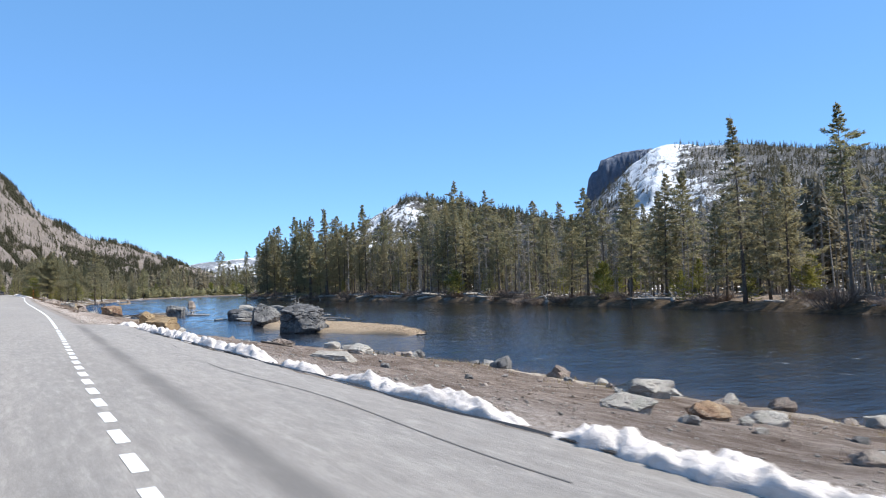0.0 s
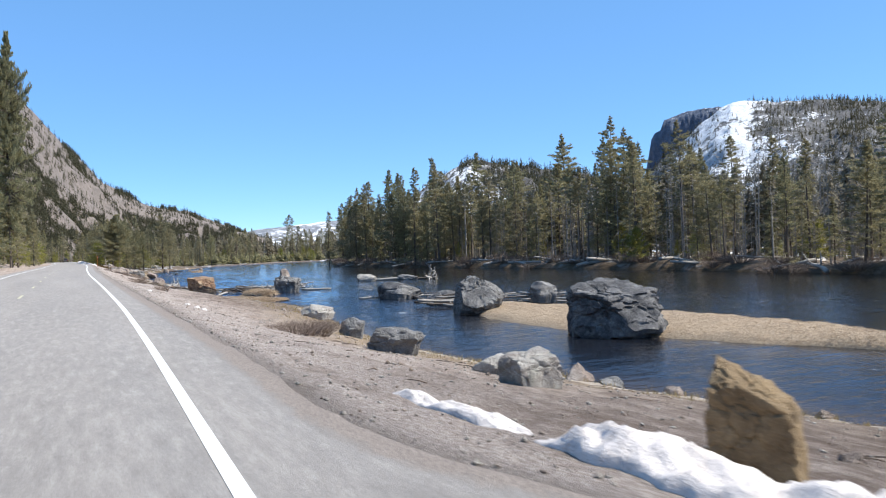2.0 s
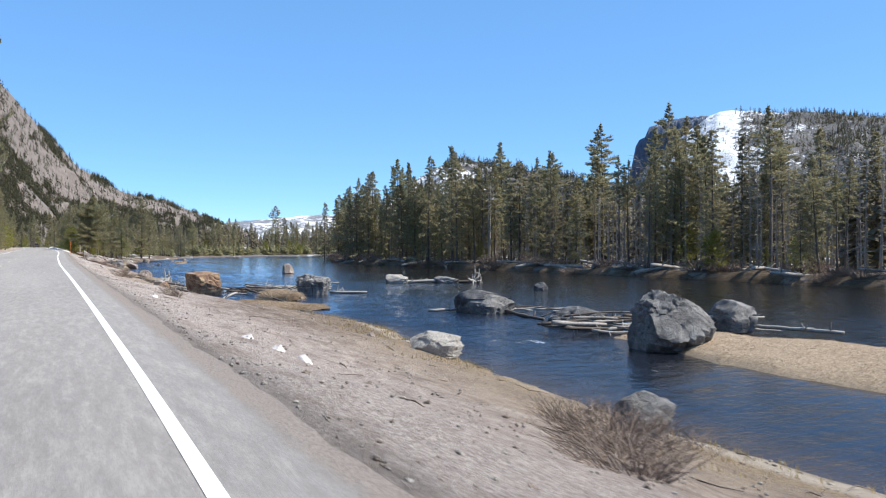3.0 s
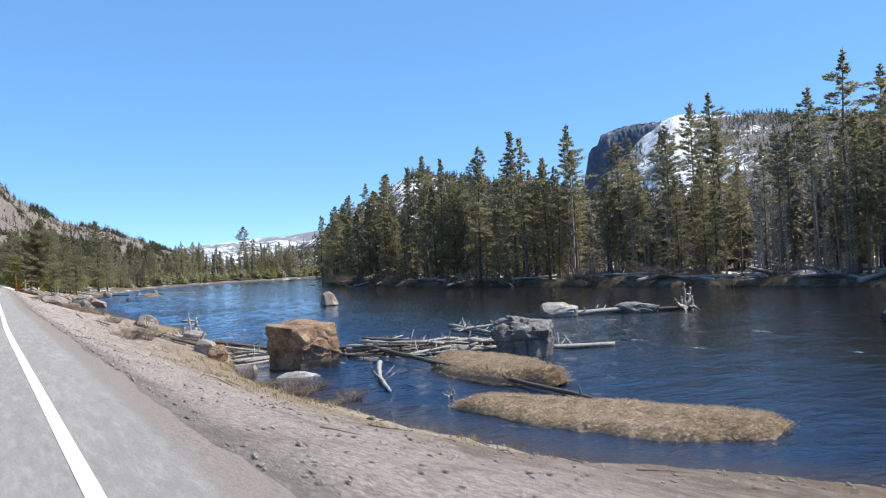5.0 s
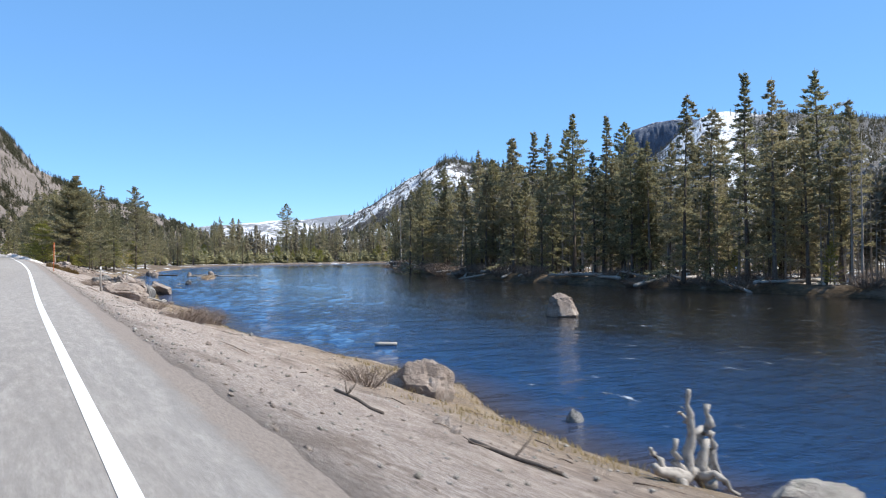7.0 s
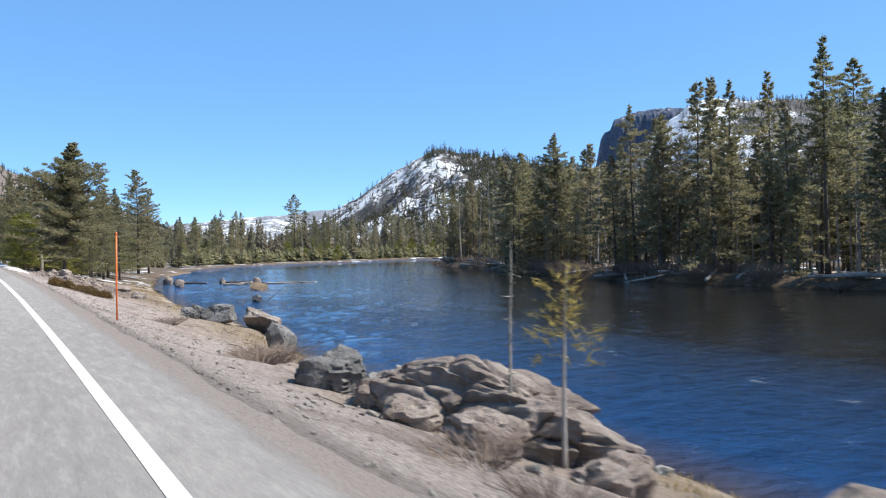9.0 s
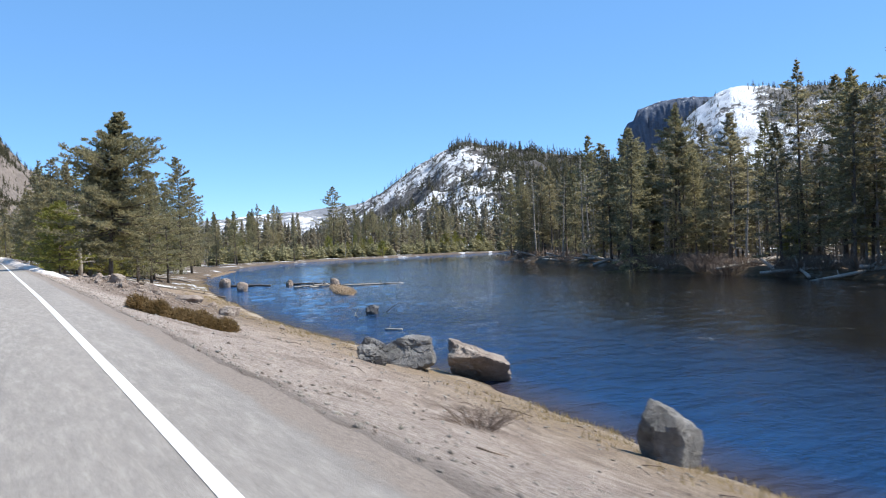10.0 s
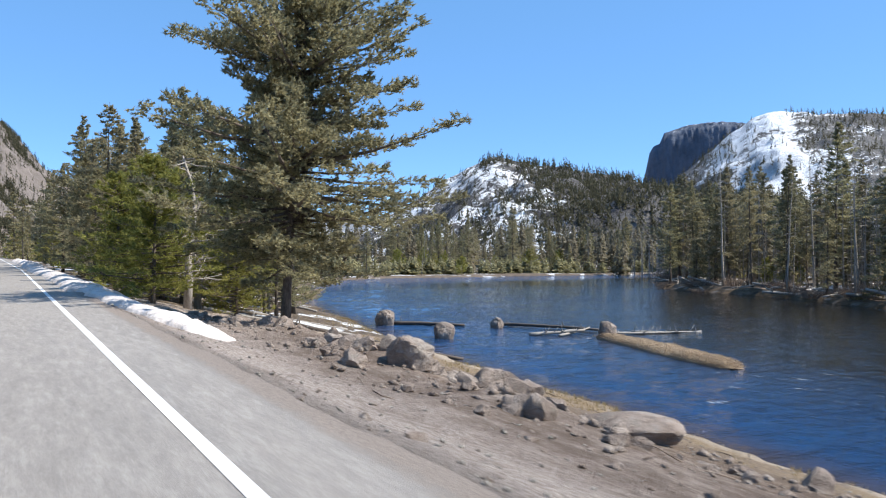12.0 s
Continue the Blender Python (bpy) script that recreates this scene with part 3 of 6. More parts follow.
hill = mountain("hill", "rocky hill with patches of snow and scattered pines", 18, 47, 150, [(18, 700), (47, 560)], [(18, 1180), (29, 1085), (47, 950)], 0.5,
                [(18, 0.4), (22, 2.0), (24.5, 3.6), (26.3, 5.0), (28, 6.2), (29.5, 6.85), (30.4, 6.75), (32, 6.35), (34.5, 6.1), (38, 5.3), (41, 4.4), (47, 3.4)], 90, 19, 2, M_HILL, snow=[(18, 0.02), (30, 0.08), (33, 0.02), (35, -0.12), (47, -0.2)], kind_name="rocky_hill")
mesa = mountain("mesa", "broad mountain with a bright snowfield and dark forest", 41, 68, 150, [(41, 900), (68, 750)], [(41, 1500), (46, 1480), (68, 1300)], 0.3,
                [(41, 2.8), (42.0, 4.4), (43.0, 5.5), (44.4, 6.7), (45.9, 8.0), (47.3, 9.0), (48.2, 9.4), (50, 9.3), (53, 9.0), (56, 8.4), (59, 8.0), (68, 7.4)], 80, 16, 5, M_MESA, snow=[(41, -0.05), (43.8, 0.0), (45.3, 0.06), (46.3, 0.14), (48.7, 0.18), (50.0, 0.06), (54, 0.03), (58, -0.04), (68, -0.07)], kind_name="snowy_mountain")
mountain("cliff", "flat-topped basalt cliff tinted for haze and shade", 41.0, 60, 260, [(41, 1920), (60, 1700)], [(41, 2170), (46, 2120), (60, 1980)], 0.2,
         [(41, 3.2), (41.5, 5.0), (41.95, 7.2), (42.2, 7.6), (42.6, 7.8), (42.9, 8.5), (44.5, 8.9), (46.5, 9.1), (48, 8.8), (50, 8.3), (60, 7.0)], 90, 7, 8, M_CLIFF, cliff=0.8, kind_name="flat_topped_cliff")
left_m = mountain("left", "steep talus mountainside with scattered pines", -40, 13.5, 150, [(-40, 500), (-8, 900), (0, 1500), (13.5, 2300)], [(-40, 1100), (-8, 1900), (0, 2500), (13.5, 3400)], 0.3,
                  [(-40, 22), (-10, 19), (-4, 13), (-1.6, 9.9), (0, 8.0), (1.2, 6.7), (2.3, 5.4), (3.4, 4.9), (5, 3.9), (6.5, 3.5), (8, 3.2), (10, 2.3), (11.4, 1.75), (13.5, 1.2)], 80, 26, 11, M_LEFT, kind_name="talus_mountain")
mountain("ridge", "distant snow-covered ridge", 8, 42, 120, [(8, 3000), (42, 3000)], [(8, 4000), (42, 4000)], 0.3,
         [(8, 1.0), (11, 1.6), (13, 1.95), (15, 2.1), (17, 2.3), (20, 2.45), (22, 2.7), (26, 3.1), (30, 3.2), (42, 3.0)], 40, 14, 14, M_FAR, snow=[(8, -0.06), (13, 0.0), (20, 0.02), (23, -0.12), (42, -0.2)], kind_name="far_ridge")


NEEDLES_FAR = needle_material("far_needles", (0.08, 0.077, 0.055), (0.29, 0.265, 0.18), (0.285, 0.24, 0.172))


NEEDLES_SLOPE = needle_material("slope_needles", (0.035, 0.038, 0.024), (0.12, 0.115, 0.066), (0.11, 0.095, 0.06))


# ---- conifers ----
def tube(points, radii, sides=7):
    """Corners and faces of a tapered tube along points."""
    pts = [Vector(p) for p in points]
    verts, faces = [], []
    for n, p in enumerate(pts):
        way = (pts[min(n + 1, len(pts) - 1)] - pts[max(n - 1, 0)]).normalized()
        a = way.orthogonal().normalized()
        b = way.cross(a)
        for k in range(sides):
            w = 2 * math.pi * k / sides
            verts.append(p + (a * math.cos(w) + b * math.sin(w)) * radii[n])
    for n in range(len(pts) - 1):
        for k in range(sides):
            q, r = n * sides + k, n * sides + (k + 1) % sides
            faces.append((q, r, r + sides, q + sides))
    faces.append(tuple(range(sides))[::-1])
    faces.append(tuple(range((len(pts) - 1) * sides, len(pts) * sides)))
    return verts, faces


def conifer(rng, height, base, radius, boughs, twigs, blade, kind="pine", limbs=False, lean=0.0, thin=0.16, ragged=1.0, droop=0.0):
    """Trunk and crown of a conifer: boughs at uneven heights, each a flat spray of twigs set with needles."""
    bend = [rng.uniform(-1, 1) * 0.012 * height for _ in range(4)]
    n = 9

    def axis(h):
        s = h / height
        return Vector((bend[0] * math.sin(s * 3) + bend[1] * s * s + lean * h, bend[2] * math.sin(s * 2.4) + bend[3] * s * s, h))

    r0 = 0.011 * height + 0.008 if kind == "young" else 0.0095 * height + 0.045
    tv, tf = tube([axis(height * i / n) - Vector((0, 0, 0.35 if i == 0 else 0)) for i in range(n + 1)], [r0 * (1.25 if i == 0 else 1) * (1 - 0.94 * i / n) for i in range(n + 1)], 8)
    V, F, lv, lf = [], [], [], []
    gap = [(rng.random(), rng.uniform(0, 6.28), rng.uniform(0.05, 0.14)) for _ in range(int(5 * ragged))]
    for b in range(boughs):
        s = (max(0.0, b + rng.uniform(-0.8, 0.8)) / boughs) ** (0.9 if kind != "broad" else 0.8)
        s = min(max(s, 0.0), 0.995)
        h = height * (base + (0.985 - base) * s)
        if kind == "pine":
            reach = radius * (0.35 + 0.8 * math.sin(math.pi * min(1, s * 0.75 + 0.22)) ** 1.1) * (1 - s ** 3.5) + 0.12
        elif kind == "fir":
            reach = radius * (1 - s) ** 0.75 + 0.14
        elif kind == "broad":
            reach = radius * (1 - s) ** 0.72 * (0.75 + 0.25 * min(1, s * 4)) + 0.25
        else:
            reach = radius * (1 - s ** 1.5) + 0.1
        a = b * 2.4 + rng.uniform(-0.8, 0.8)
        if any(abs(s - g) < w and math.cos(a - q) > 0.2 for g, q, w in gap):
            reach *= 0.5
        ln = reach * rng.choice((0.45, 0.65, 0.85, 1.0, 1.1, 1.3))
        rise = {"pine": 0.35 * s - 0.2, "fir": 0.35 * s - 0.38, "broad": 0.45 * s - 0.12, "young": 0.6 * s + 0.1}[kind] + rng.uniform(-0.16, 0.16) - droop * (1 - s) ** 3
        root = axis(h)
        out = Vector((math.cos(a), math.sin(a), rise)).normalized()
        side = Vector((-math.sin(a), math.cos(a), rng.uniform(-0.25, 0.25)))
        curl = rng.uniform(0.04, 0.22) if kind != "fir" else rng.uniform(-0.04, 0.12)
        if limbs and ln > 0.5:
            bv, bf = tube([root, root + out * ln * 0.5 + Vector((0, 0, curl * ln * 0.25)), root + out * ln * 0.95 + Vector((0, 0, curl * ln * 0.9))], [0.014 + 0.014 * ln, 0.009 + 0.007 * ln, 0.005], 4)
            o = len(lv)
            lv.extend(bv)
            lf.extend(tuple(i + o for i in f) for f in bf)
        for t in range(max(2, int(twigs * (0.35 + 0.65 * ln / radius)))):
            w = 1 - 0.85 * rng.random() ** 1.4
            foot = root + out * (ln * w) + Vector((0, 0, curl * ln * w * w + (rng.gauss(-0.03, 0.06) if kind != "broad" else 0.0)))
            way = (out * rng.uniform(0.3, 1.0) + side * rng.uniform(-1.0, 1.0) + Vector((0, 0, rng.uniform(-0.12, 0.3)))).normalized()
            tl = min(0.45 * ln, 1.1) * (1.15 - 0.7 * w) + blade * 0.6
            tuft = kind == "broad"
            if tuft:
                way = (way + Vector((rng.gauss(0, 0.45), rng.gauss(0, 0.45), rng.uniform(-0.1, 0.55)))).normalized()
                tl = min(0.3 * ln, 0.65) * (1.2 - 0.6 * w)
            for k in range(10 if tuft else 5):
                c = foot + way * (tl * (rng.random() if not tuft else 1 - 0.5 * rng.random() ** 2))
                wild = 1.0 if tuft else 0.8
                d = (way * (0.5 if tuft else 0.8) + Vector((rng.uniform(-wild, wild), rng.uniform(-wild, wild), rng.uniform(-0.35, 0.8)))).normalized()
                e = d.cross(Vector((rng.uniform(-1, 1), rng.uniform(-1, 1), rng.uniform(-1, 1)))).normalized()
                ln2 = blade * rng.uniform(0.6, 1.4)
                o = len(V)
                V.extend((c - d * ln2 * 0.4 + e * (ln2 * thin), c + d * ln2 * 0.6, c - d * ln2 * 0.4 - e * (ln2 * thin)))
                F.append((o, o + 1, o + 2))
    return (tv, tf), (V, F), (lv, lf)


BOUGH_MESH = {}


def tree_meshes(name, seed, needles, bark, **shape):
    rng = random.Random(seed)
    (tv, tf), (V, F), (lv, lf) = conifer(rng, **shape)
    if lv:
        BOUGH_MESH[name] = mesh_of(name + "_limbs", lv, lf, bark)
    return mesh_of(name + "_trunk", tv, tf, bark), (big_mesh(name + "_crown", [tuple(v) for v in V], F, needles, False) if V else None)


def snag_mesh(seed, height):
    """A dead standing trunk with stubs of boughs."""
    rng = random.Random(seed)
    lean = rng.uniform(-0.06, 0.06)
    pts = [Vector((lean * height * i / 6 + rng.uniform(-0.05, 0.05), rng.uniform(-0.05, 0.05), height * i / 6 - (0.3 if i == 0 else 0))) for i in range(7)]
    V, F = tube(pts, [(0.006 * height + 0.06) * (1 - 0.9 * i / 6) for i in range(7)], 6)
    trunk = mesh_of("snag", V, F, BARK_PALE)
    V, F = [], []
    for _ in range(34):
        h = rng.uniform(0.2, 0.97)
        a, ln = rng.uniform(0, 6.28), rng.uniform(0.3, 1.5) * (1.1 - h * 0.8)
        p = Vector((lean * height * h, 0, height * h))
        bv, bf = tube([p, p + Vector((math.cos(a), math.sin(a), rng.uniform(-0.4, 0.3))) * ln], [0.028, 0.008], 3)
        o = len(V)
        V.extend(bv)
        F.extend(tuple(i + o for i in f) for f in bf)
    return trunk, mesh_of("snag_boughs", V, F, BARK_PALE)


TREE_KINDS = {"pine": [], "fir": [], "young": [], "shade": []}
for k in range(6):
    hgt = (19, 21, 17, 22, 15, 18)[k]
    TREE_KINDS["pine"].append((hgt, *tree_meshes("pine", 100 + k, NEEDLES, BARK, height=hgt, base=(0.3, 0.48, 0.16, 0.55, 0.12, 0.22)[k], radius=(2.5, 2.0, 3.3, 1.8, 3.5, 2.8)[k], boughs=(95, 80, 120, 64, 120, 105)[k], twigs=30, blade=0.27, thin=0.2, ragged=2.6)))
for k in range(6):
    hgt = (18, 15, 20, 12, 16, 21)[k]
    TREE_KINDS["fir"].append((hgt, *tree_meshes("fir", 200 + k, (NEEDLES_DARK, NEEDLES)[k % 2], BARK, height=hgt, base=(0.08, 0.05, 0.16, 0.06, 0.1, 0.12)[k], radius=(3.4, 3.2, 3.2, 2.8, 3.7, 3.2)[k], boughs=(115, 105, 120, 85, 110, 125)[k], twigs=32, blade=0.27, kind="fir", thin=0.2, ragged=2.4)))
for k in range(6):
    hgt = (19, 16, 21, 17, 18, 22)[k]
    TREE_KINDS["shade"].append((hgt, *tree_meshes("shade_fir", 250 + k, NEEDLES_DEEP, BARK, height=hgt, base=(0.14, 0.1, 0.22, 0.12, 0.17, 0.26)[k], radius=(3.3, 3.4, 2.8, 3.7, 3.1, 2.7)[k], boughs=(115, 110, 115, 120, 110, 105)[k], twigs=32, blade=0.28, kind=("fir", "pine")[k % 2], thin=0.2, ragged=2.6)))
for k in range(4):
    hgt = (4.5, 6.5, 3.4, 8.0)[k]
    TREE_KINDS["young"].append((hgt, *tree_meshes("young_pine", 300 + k, NEEDLES_YOUNG, BARK, height=hgt, base=0.04, radius=(1.4, 1.8, 1.25, 2.0)[k], boughs=(60, 75, 50, 85)[k], twigs=12, blade=0.26, kind="young", thin=0.17)))
SNAGS = [snag_mesh(400 + k, h) for k, h in enumerate((14, 17, 11, 19))]
LABELS = {"pine": ("pine_tree", "tall lodgepole pine with a bare lower trunk", "tree"), "fir": ("fir_tree", "dark green conical fir tree with low boughs", "tree"), "young": ("young_pine", "bright green young pine tree", "tree"), "shade": ("fir_tree", "tall fir tree in a dense stand, needles coloured as shaded", "tree")}


def plant(kind, index, x, y, height=None, turn=None, group="trees along the river", label=""):
    """Sets a tree of a kind on the ground, by copying the first of its sort."""
    rng = random.Random(int(x * 131 + y * 977))
    turn = rng.uniform(0, 360) if turn is None else turn
    z = float(ground_level(np.array([x]), np.array([y]))[0])
    if kind == "snag":
        me = SNAGS[index % 4]
        size = (height or (14, 17, 11, 19)[index % 4]) / (14, 17, 11, 19)[index % 4]
        ob = tagged(new("dead_tree", me[0]), "bare grey standing dead tree trunk", "dead tree", group)
        tagged(part("bough_frame", me[1], ob), kind="stuff")
        ob.matrix_world = pose(x, y, z, rng.uniform(-3, 3), rng.uniform(-4, 4), turn) @ Matrix.Diagonal((size, size, size, 1))
        return ob
    h0, trunk, crown = TREE_KINDS[kind][index % len(TREE_KINDS[kind])]
    size = (height or h0 * rng.uniform(0.8, 1.12)) / h0
    m = pose(x, y, z, rng.uniform(-2, 2), rng.uniform(-2, 2), turn)
    name, text, cat = LABELS[kind]
    root = thing(name, label or text, cat, group)
    part("trunk", trunk, root)
    part("crown", crown, root)
    root.matrix_world = m @ Matrix.Diagonal((size * rng.uniform(0.9, 1.12), size * rng.uniform(0.9, 1.12), size, 1))
    return root


# the far bank
rng = random.Random(7)
for x, y, h, kind, i in ((78.6, 135.2, 22.6, "pine", 3), (67.6, 177.0, 21.3, "fir", 2), (63.6 + 2.5, 184.0, 20.3, "fir", 0), (77.5, 175.4, 22.0, "pine", 1), (77.0, 226.2, 22.6, "fir", 2), (82.0, 141.0, 20.5, "pine", 1), (73.5, 187.5, 19.5, "fir", 4), (59.8, 50.6, 17.4, "fir", 2), (78.5, 219.0, 22.2, "pine", 0), (85.0, 214.2, 22.6, "pine", 2), (79.7, 225.0, 22.3, "pine", 3), (85.0, 157.2, 23.0, "pine", 3), (91.0, 165.3, 23.8, "pine", 1), (77.7, 131.4, 19.8, "pine", 3), (69.8, 254.5, 17.0, "fir", 0), (66.4, 173.0, 19.5, "fir", 5), (76.5, 262.0, 18.0, "pine", 2), (60.2, 66.0, 14.5, "pine", 0), (59.5, 40.0, 16.0, "pine", 1), (68.0, 218.0, 19.5, "fir", 0), (70.5, 222.5, 21.0, "fir", 4), (72, 233, 20, "pine", 3), (69, 200, 20.5, "fir", 2), (68.2, 194, 17, "pine", 2), (71, 208, 22, "pine", 1)):
    plant(kind, i, x, y, h)
y = 22.0
while y < 345:
    for _ in range(3):
        x = float(shore_far(y)) + rng.choice((2.0, 3.0, 5.0, 8.0, 11.0, 14.0, 18.0)) + rng.uniform(0, 4)
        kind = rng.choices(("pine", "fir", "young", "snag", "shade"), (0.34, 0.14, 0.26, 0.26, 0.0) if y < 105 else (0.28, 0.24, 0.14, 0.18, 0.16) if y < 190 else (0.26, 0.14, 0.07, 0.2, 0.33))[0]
        hmax = 0.74 if y < 110 else 0.92 if y < 250 else 1.0
        plant(kind, rng.randrange(6), x, y + rng.uniform(-1.5, 1.5), {"pine": rng.uniform(13, 20), "fir": rng.uniform(9, 18), "young": rng.uniform(2.5, 6.5), "snag": rng.uniform(9, 17), "shade": rng.uniform(11, 18.5)}[kind] * hmax)
    y += rng.uniform(1.9, 3.2)
# the head of the valley, beyond the bend
for x, y, h, kind, i in ((104.5, 433, 24.0, "pine", 2), (109.5, 436, 18.5, "fir", 4), (113, 434, 16.5, "fir", 3), (84, 430, 13, "fir", 1), (140, 425, 20, "fir", 4), (145, 432, 17, "pine", 2)):
    plant(kind, i, x, y, h)
for k in range(190):
    x, y = rng.uniform(-10, 250), 409 + 60 * rng.random() ** 1.4
    kind = rng.choices(("pine", "fir", "young", "snag"), (0.24, 0.26, 0.38, 0.12))[0]
    plant(kind, rng.randrange(6), x, y, {"pine": rng.uniform(11, 18), "fir": rng.uniform(8, 15), "young": rng.uniform(4, 8), "snag": rng.uniform(9, 14)}[kind])
# between the road and the river, beyond the big pine
for k in range(120):
    y = rng.uniform(268, 400)
    lo, hi = float(pave_edge(y)) + 3.5, float(shore_near(y)) - 6
    if hi < lo + 1:
        continue
    x = lo + (hi - lo) * rng.random() ** 1.3
    kind = rng.choices(("pine", "fir", "young", "snag"), (0.36, 0.36, 0.2, 0.08))[0]
    tall = 0.62 if y < 283 else 1.0 if y < 345 else 0.85
    plant(kind, rng.choice((0, 2, 4, 5)), x, y, {"pine": rng.uniform(12, 17), "fir": rng.uniform(10, 16), "young": rng.uniform(4, 7), "snag": rng.uniform(8, 13)}[kind] * tall, group="trees beside the road")
# the slope on the other side of the road
for k in range(90):
    y = rng.uniform(175, 520)
    x = float(edge_line(y)) - 11 - rng.random() ** 1.5 * 60
    kind = rng.choices(("pine", "fir", "young"), (0.3, 0.4, 0.3))[0]
    plant(kind, rng.randrange(6), x, y, {"pine": rng.uniform(10, 17), "fir": rng.uniform(8, 16), "young": rng.uniform(3, 7)}[kind], group="trees beside the road")


for k in range(95):
    y = rng.uniform(165, 470)
    x = float(edge_line(y)) - 9.8 - rng.random() * 9
    kind = rng.choices(("pine", "fir", "young"), (0.25, 0.15, 0.6))[0]
    plant(kind, rng.randrange(6), x, y, {"pine": rng.uniform(9, 14), "fir": rng.uniform(8, 13), "young": rng.uniform(4, 9)}[kind], group="trees beside the road")


# far woods
def low_tree(rng, height, radius, levels, per, bare=0.12, size=1.0):
    """A small, ragged far conifer: corners and triangles."""
    V, F = [], []
    for k in range(levels):
        s = k / levels
        for j in range(per):
            a = rng.uniform(0, 6.28)
            r = (radius * (1 - s) ** 0.8 + 0.012) * rng.uniform(0.45, 1.3)
            c = height * (bare + (0.98 - bare) * s) + rng.uniform(-0.02, 0.02)
            w = r * rng.uniform(0.22, 0.4)
            d = np.array((math.cos(a), math.sin(a)))
            e = np.array((-d[1], d[0]))
            o = len(V)
            V += [(*(d * r * 0.1), c + 0.06 * size), (*(d * r + e * w), c - 0.09 * size * rng.random()), (*(d * r - e * w), c - 0.09 * size * rng.random())]
            F.append((o, o + 1, o + 2))
    o = len(V)
    V += [(0.008, 0, 0), (-0.008, 0, 0), (0, 0, 0.95), (0, 0.008, 0), (0, -0.008, 0), (0, 0, 0.95)]
    F += [(o, o + 1, o + 2), (o + 3, o + 4, o + 5)]
    return np.array(V, float), np.array(F)


LOW = [low_tree(random.Random(500 + k), 1.0, (0.2, 0.23, 0.17, 0.25)[k], 6, 3, 0.08, 1.7) for k in range(4)]
MIDDLE = [low_tree(random.Random(520 + k), 1.0, (0.12, 0.145, 0.1, 0.16, 0.095)[k], 26, 6, (0.15, 0.3, 0.45, 0.1, 0.55)[k], 0.55) for k in range(5)]


def woods(name, label, places, material, shapes):
    """Many far conifers in one mesh; places are x, y, z and height."""
    vs, fs, o = [], [], 0
    r = random.Random(len(places))
    for x, y, z, h in places:
        V, F = shapes[r.randrange(len(shapes))]
        a = r.uniform(0, 6.28)
        rot = np.array(((math.cos(a), -math.sin(a), 0), (math.sin(a), math.cos(a), 0), (0, 0, 1)))
        vs.append((V * h) @ rot.T + (x, y, z - 0.05 * h))
        fs.append(F + o)
        o += len(V)
    ob = new(name, big_mesh(name, np.concatenate(vs), np.concatenate(fs), material, False))
    return tagged(ob, label, "forest", kind="stuff")


rng = random.Random(21)
spots = []
for k in range(1500):
    y = rng.uniform(-50, 420)
    spots.append((float(shore_far(min(y, 350))) + 14 + rng.random() ** 1.4 * 150, y, rng.uniform(7.5, 14.5)))
for k in range(1500):
    y, x = 425 + 650 * rng.random() ** 1.5, rng.uniform(-160, 560)
    if abs(x - float(edge_line(min(y, 890)))) > 10:
        spots.append((x, y, rng.uniform(11, 18)))
for k in range(800):
    y = rng.uniform(-60, 560)
    spots.append((float(edge_line(y)) - 14 - 120 * rng.random() ** 1.3, y, rng.uniform(9, 15)))
spots = np.array(spots)
spots = np.column_stack([spots[:, :2], ground_level(spots[:, 0], spots[:, 1]), spots[:, 2]]).tolist()
BUSHY = [low_tree(random.Random(540 + k), 1.0, (0.42, 0.5, 0.36)[k], 14, 8, 0.0, 0.8) for k in range(3)]
bushes = []
for k in range(420):
    x = rng.uniform(30, 240)
    y = 404 + rng.uniform(0, 9) if x > 90 else 388 + (x - 70) * 0.3 + rng.uniform(4, 16)
    if y > 404 or float(shore_near(y)) - x > 1.0:
        bushes.append((x, y, float(ground_level(np.array([x]), np.array([y]))[0]), rng.uniform(1.6, 5.5)))
woods("valley_bushes", "bright olive bushes along the head of the valley", bushes, NEEDLES, BUSHY)


def dead_shape(seed):
    """A thin dead trunk with short twigs: corners and triangles, one unit tall."""
    r = random.Random(seed)
    V, F = [], []
    for u in ((0.008, 0), (0, 0.008)):
        o = len(V)
        V += [(-u[0], -u[1], 0), (u[0], u[1], 0), (0.012, 0.006, 1)]
        F.append((o, o + 1, o + 2))
    for _ in range(26):
        h, t, ln = r.uniform(0.2, 0.97), r.uniform(0, 6.28), r.uniform(0.03, 0.1)
        o = len(V)
        V += [(0.01 * h, 0, h), (0.01 * h, 0, h + 0.006), (math.cos(t) * ln, math.sin(t) * ln, h + r.uniform(-0.04, 0.03))]
        F.append((o, o + 1, o + 2))
    return np.array(V, float), np.array(F)


dead = []
for k in range(2600):
    y = rng.uniform(20, 380)
    x = float(shore_far(min(y, 350))) + 4.0 + rng.random() ** 1.2 * 55
    dead.append((x, y, float(ground_level(np.array([x]), np.array([y]))[0]), rng.uniform(7, 16) * (0.85 if y < 110 else 1)))
woods("dead_stand", "thin grey dead trunks standing in the forest", dead, BARK_PALE, [dead_shape(560 + k) for k in range(5)])
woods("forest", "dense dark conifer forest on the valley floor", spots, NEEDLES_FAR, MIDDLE)


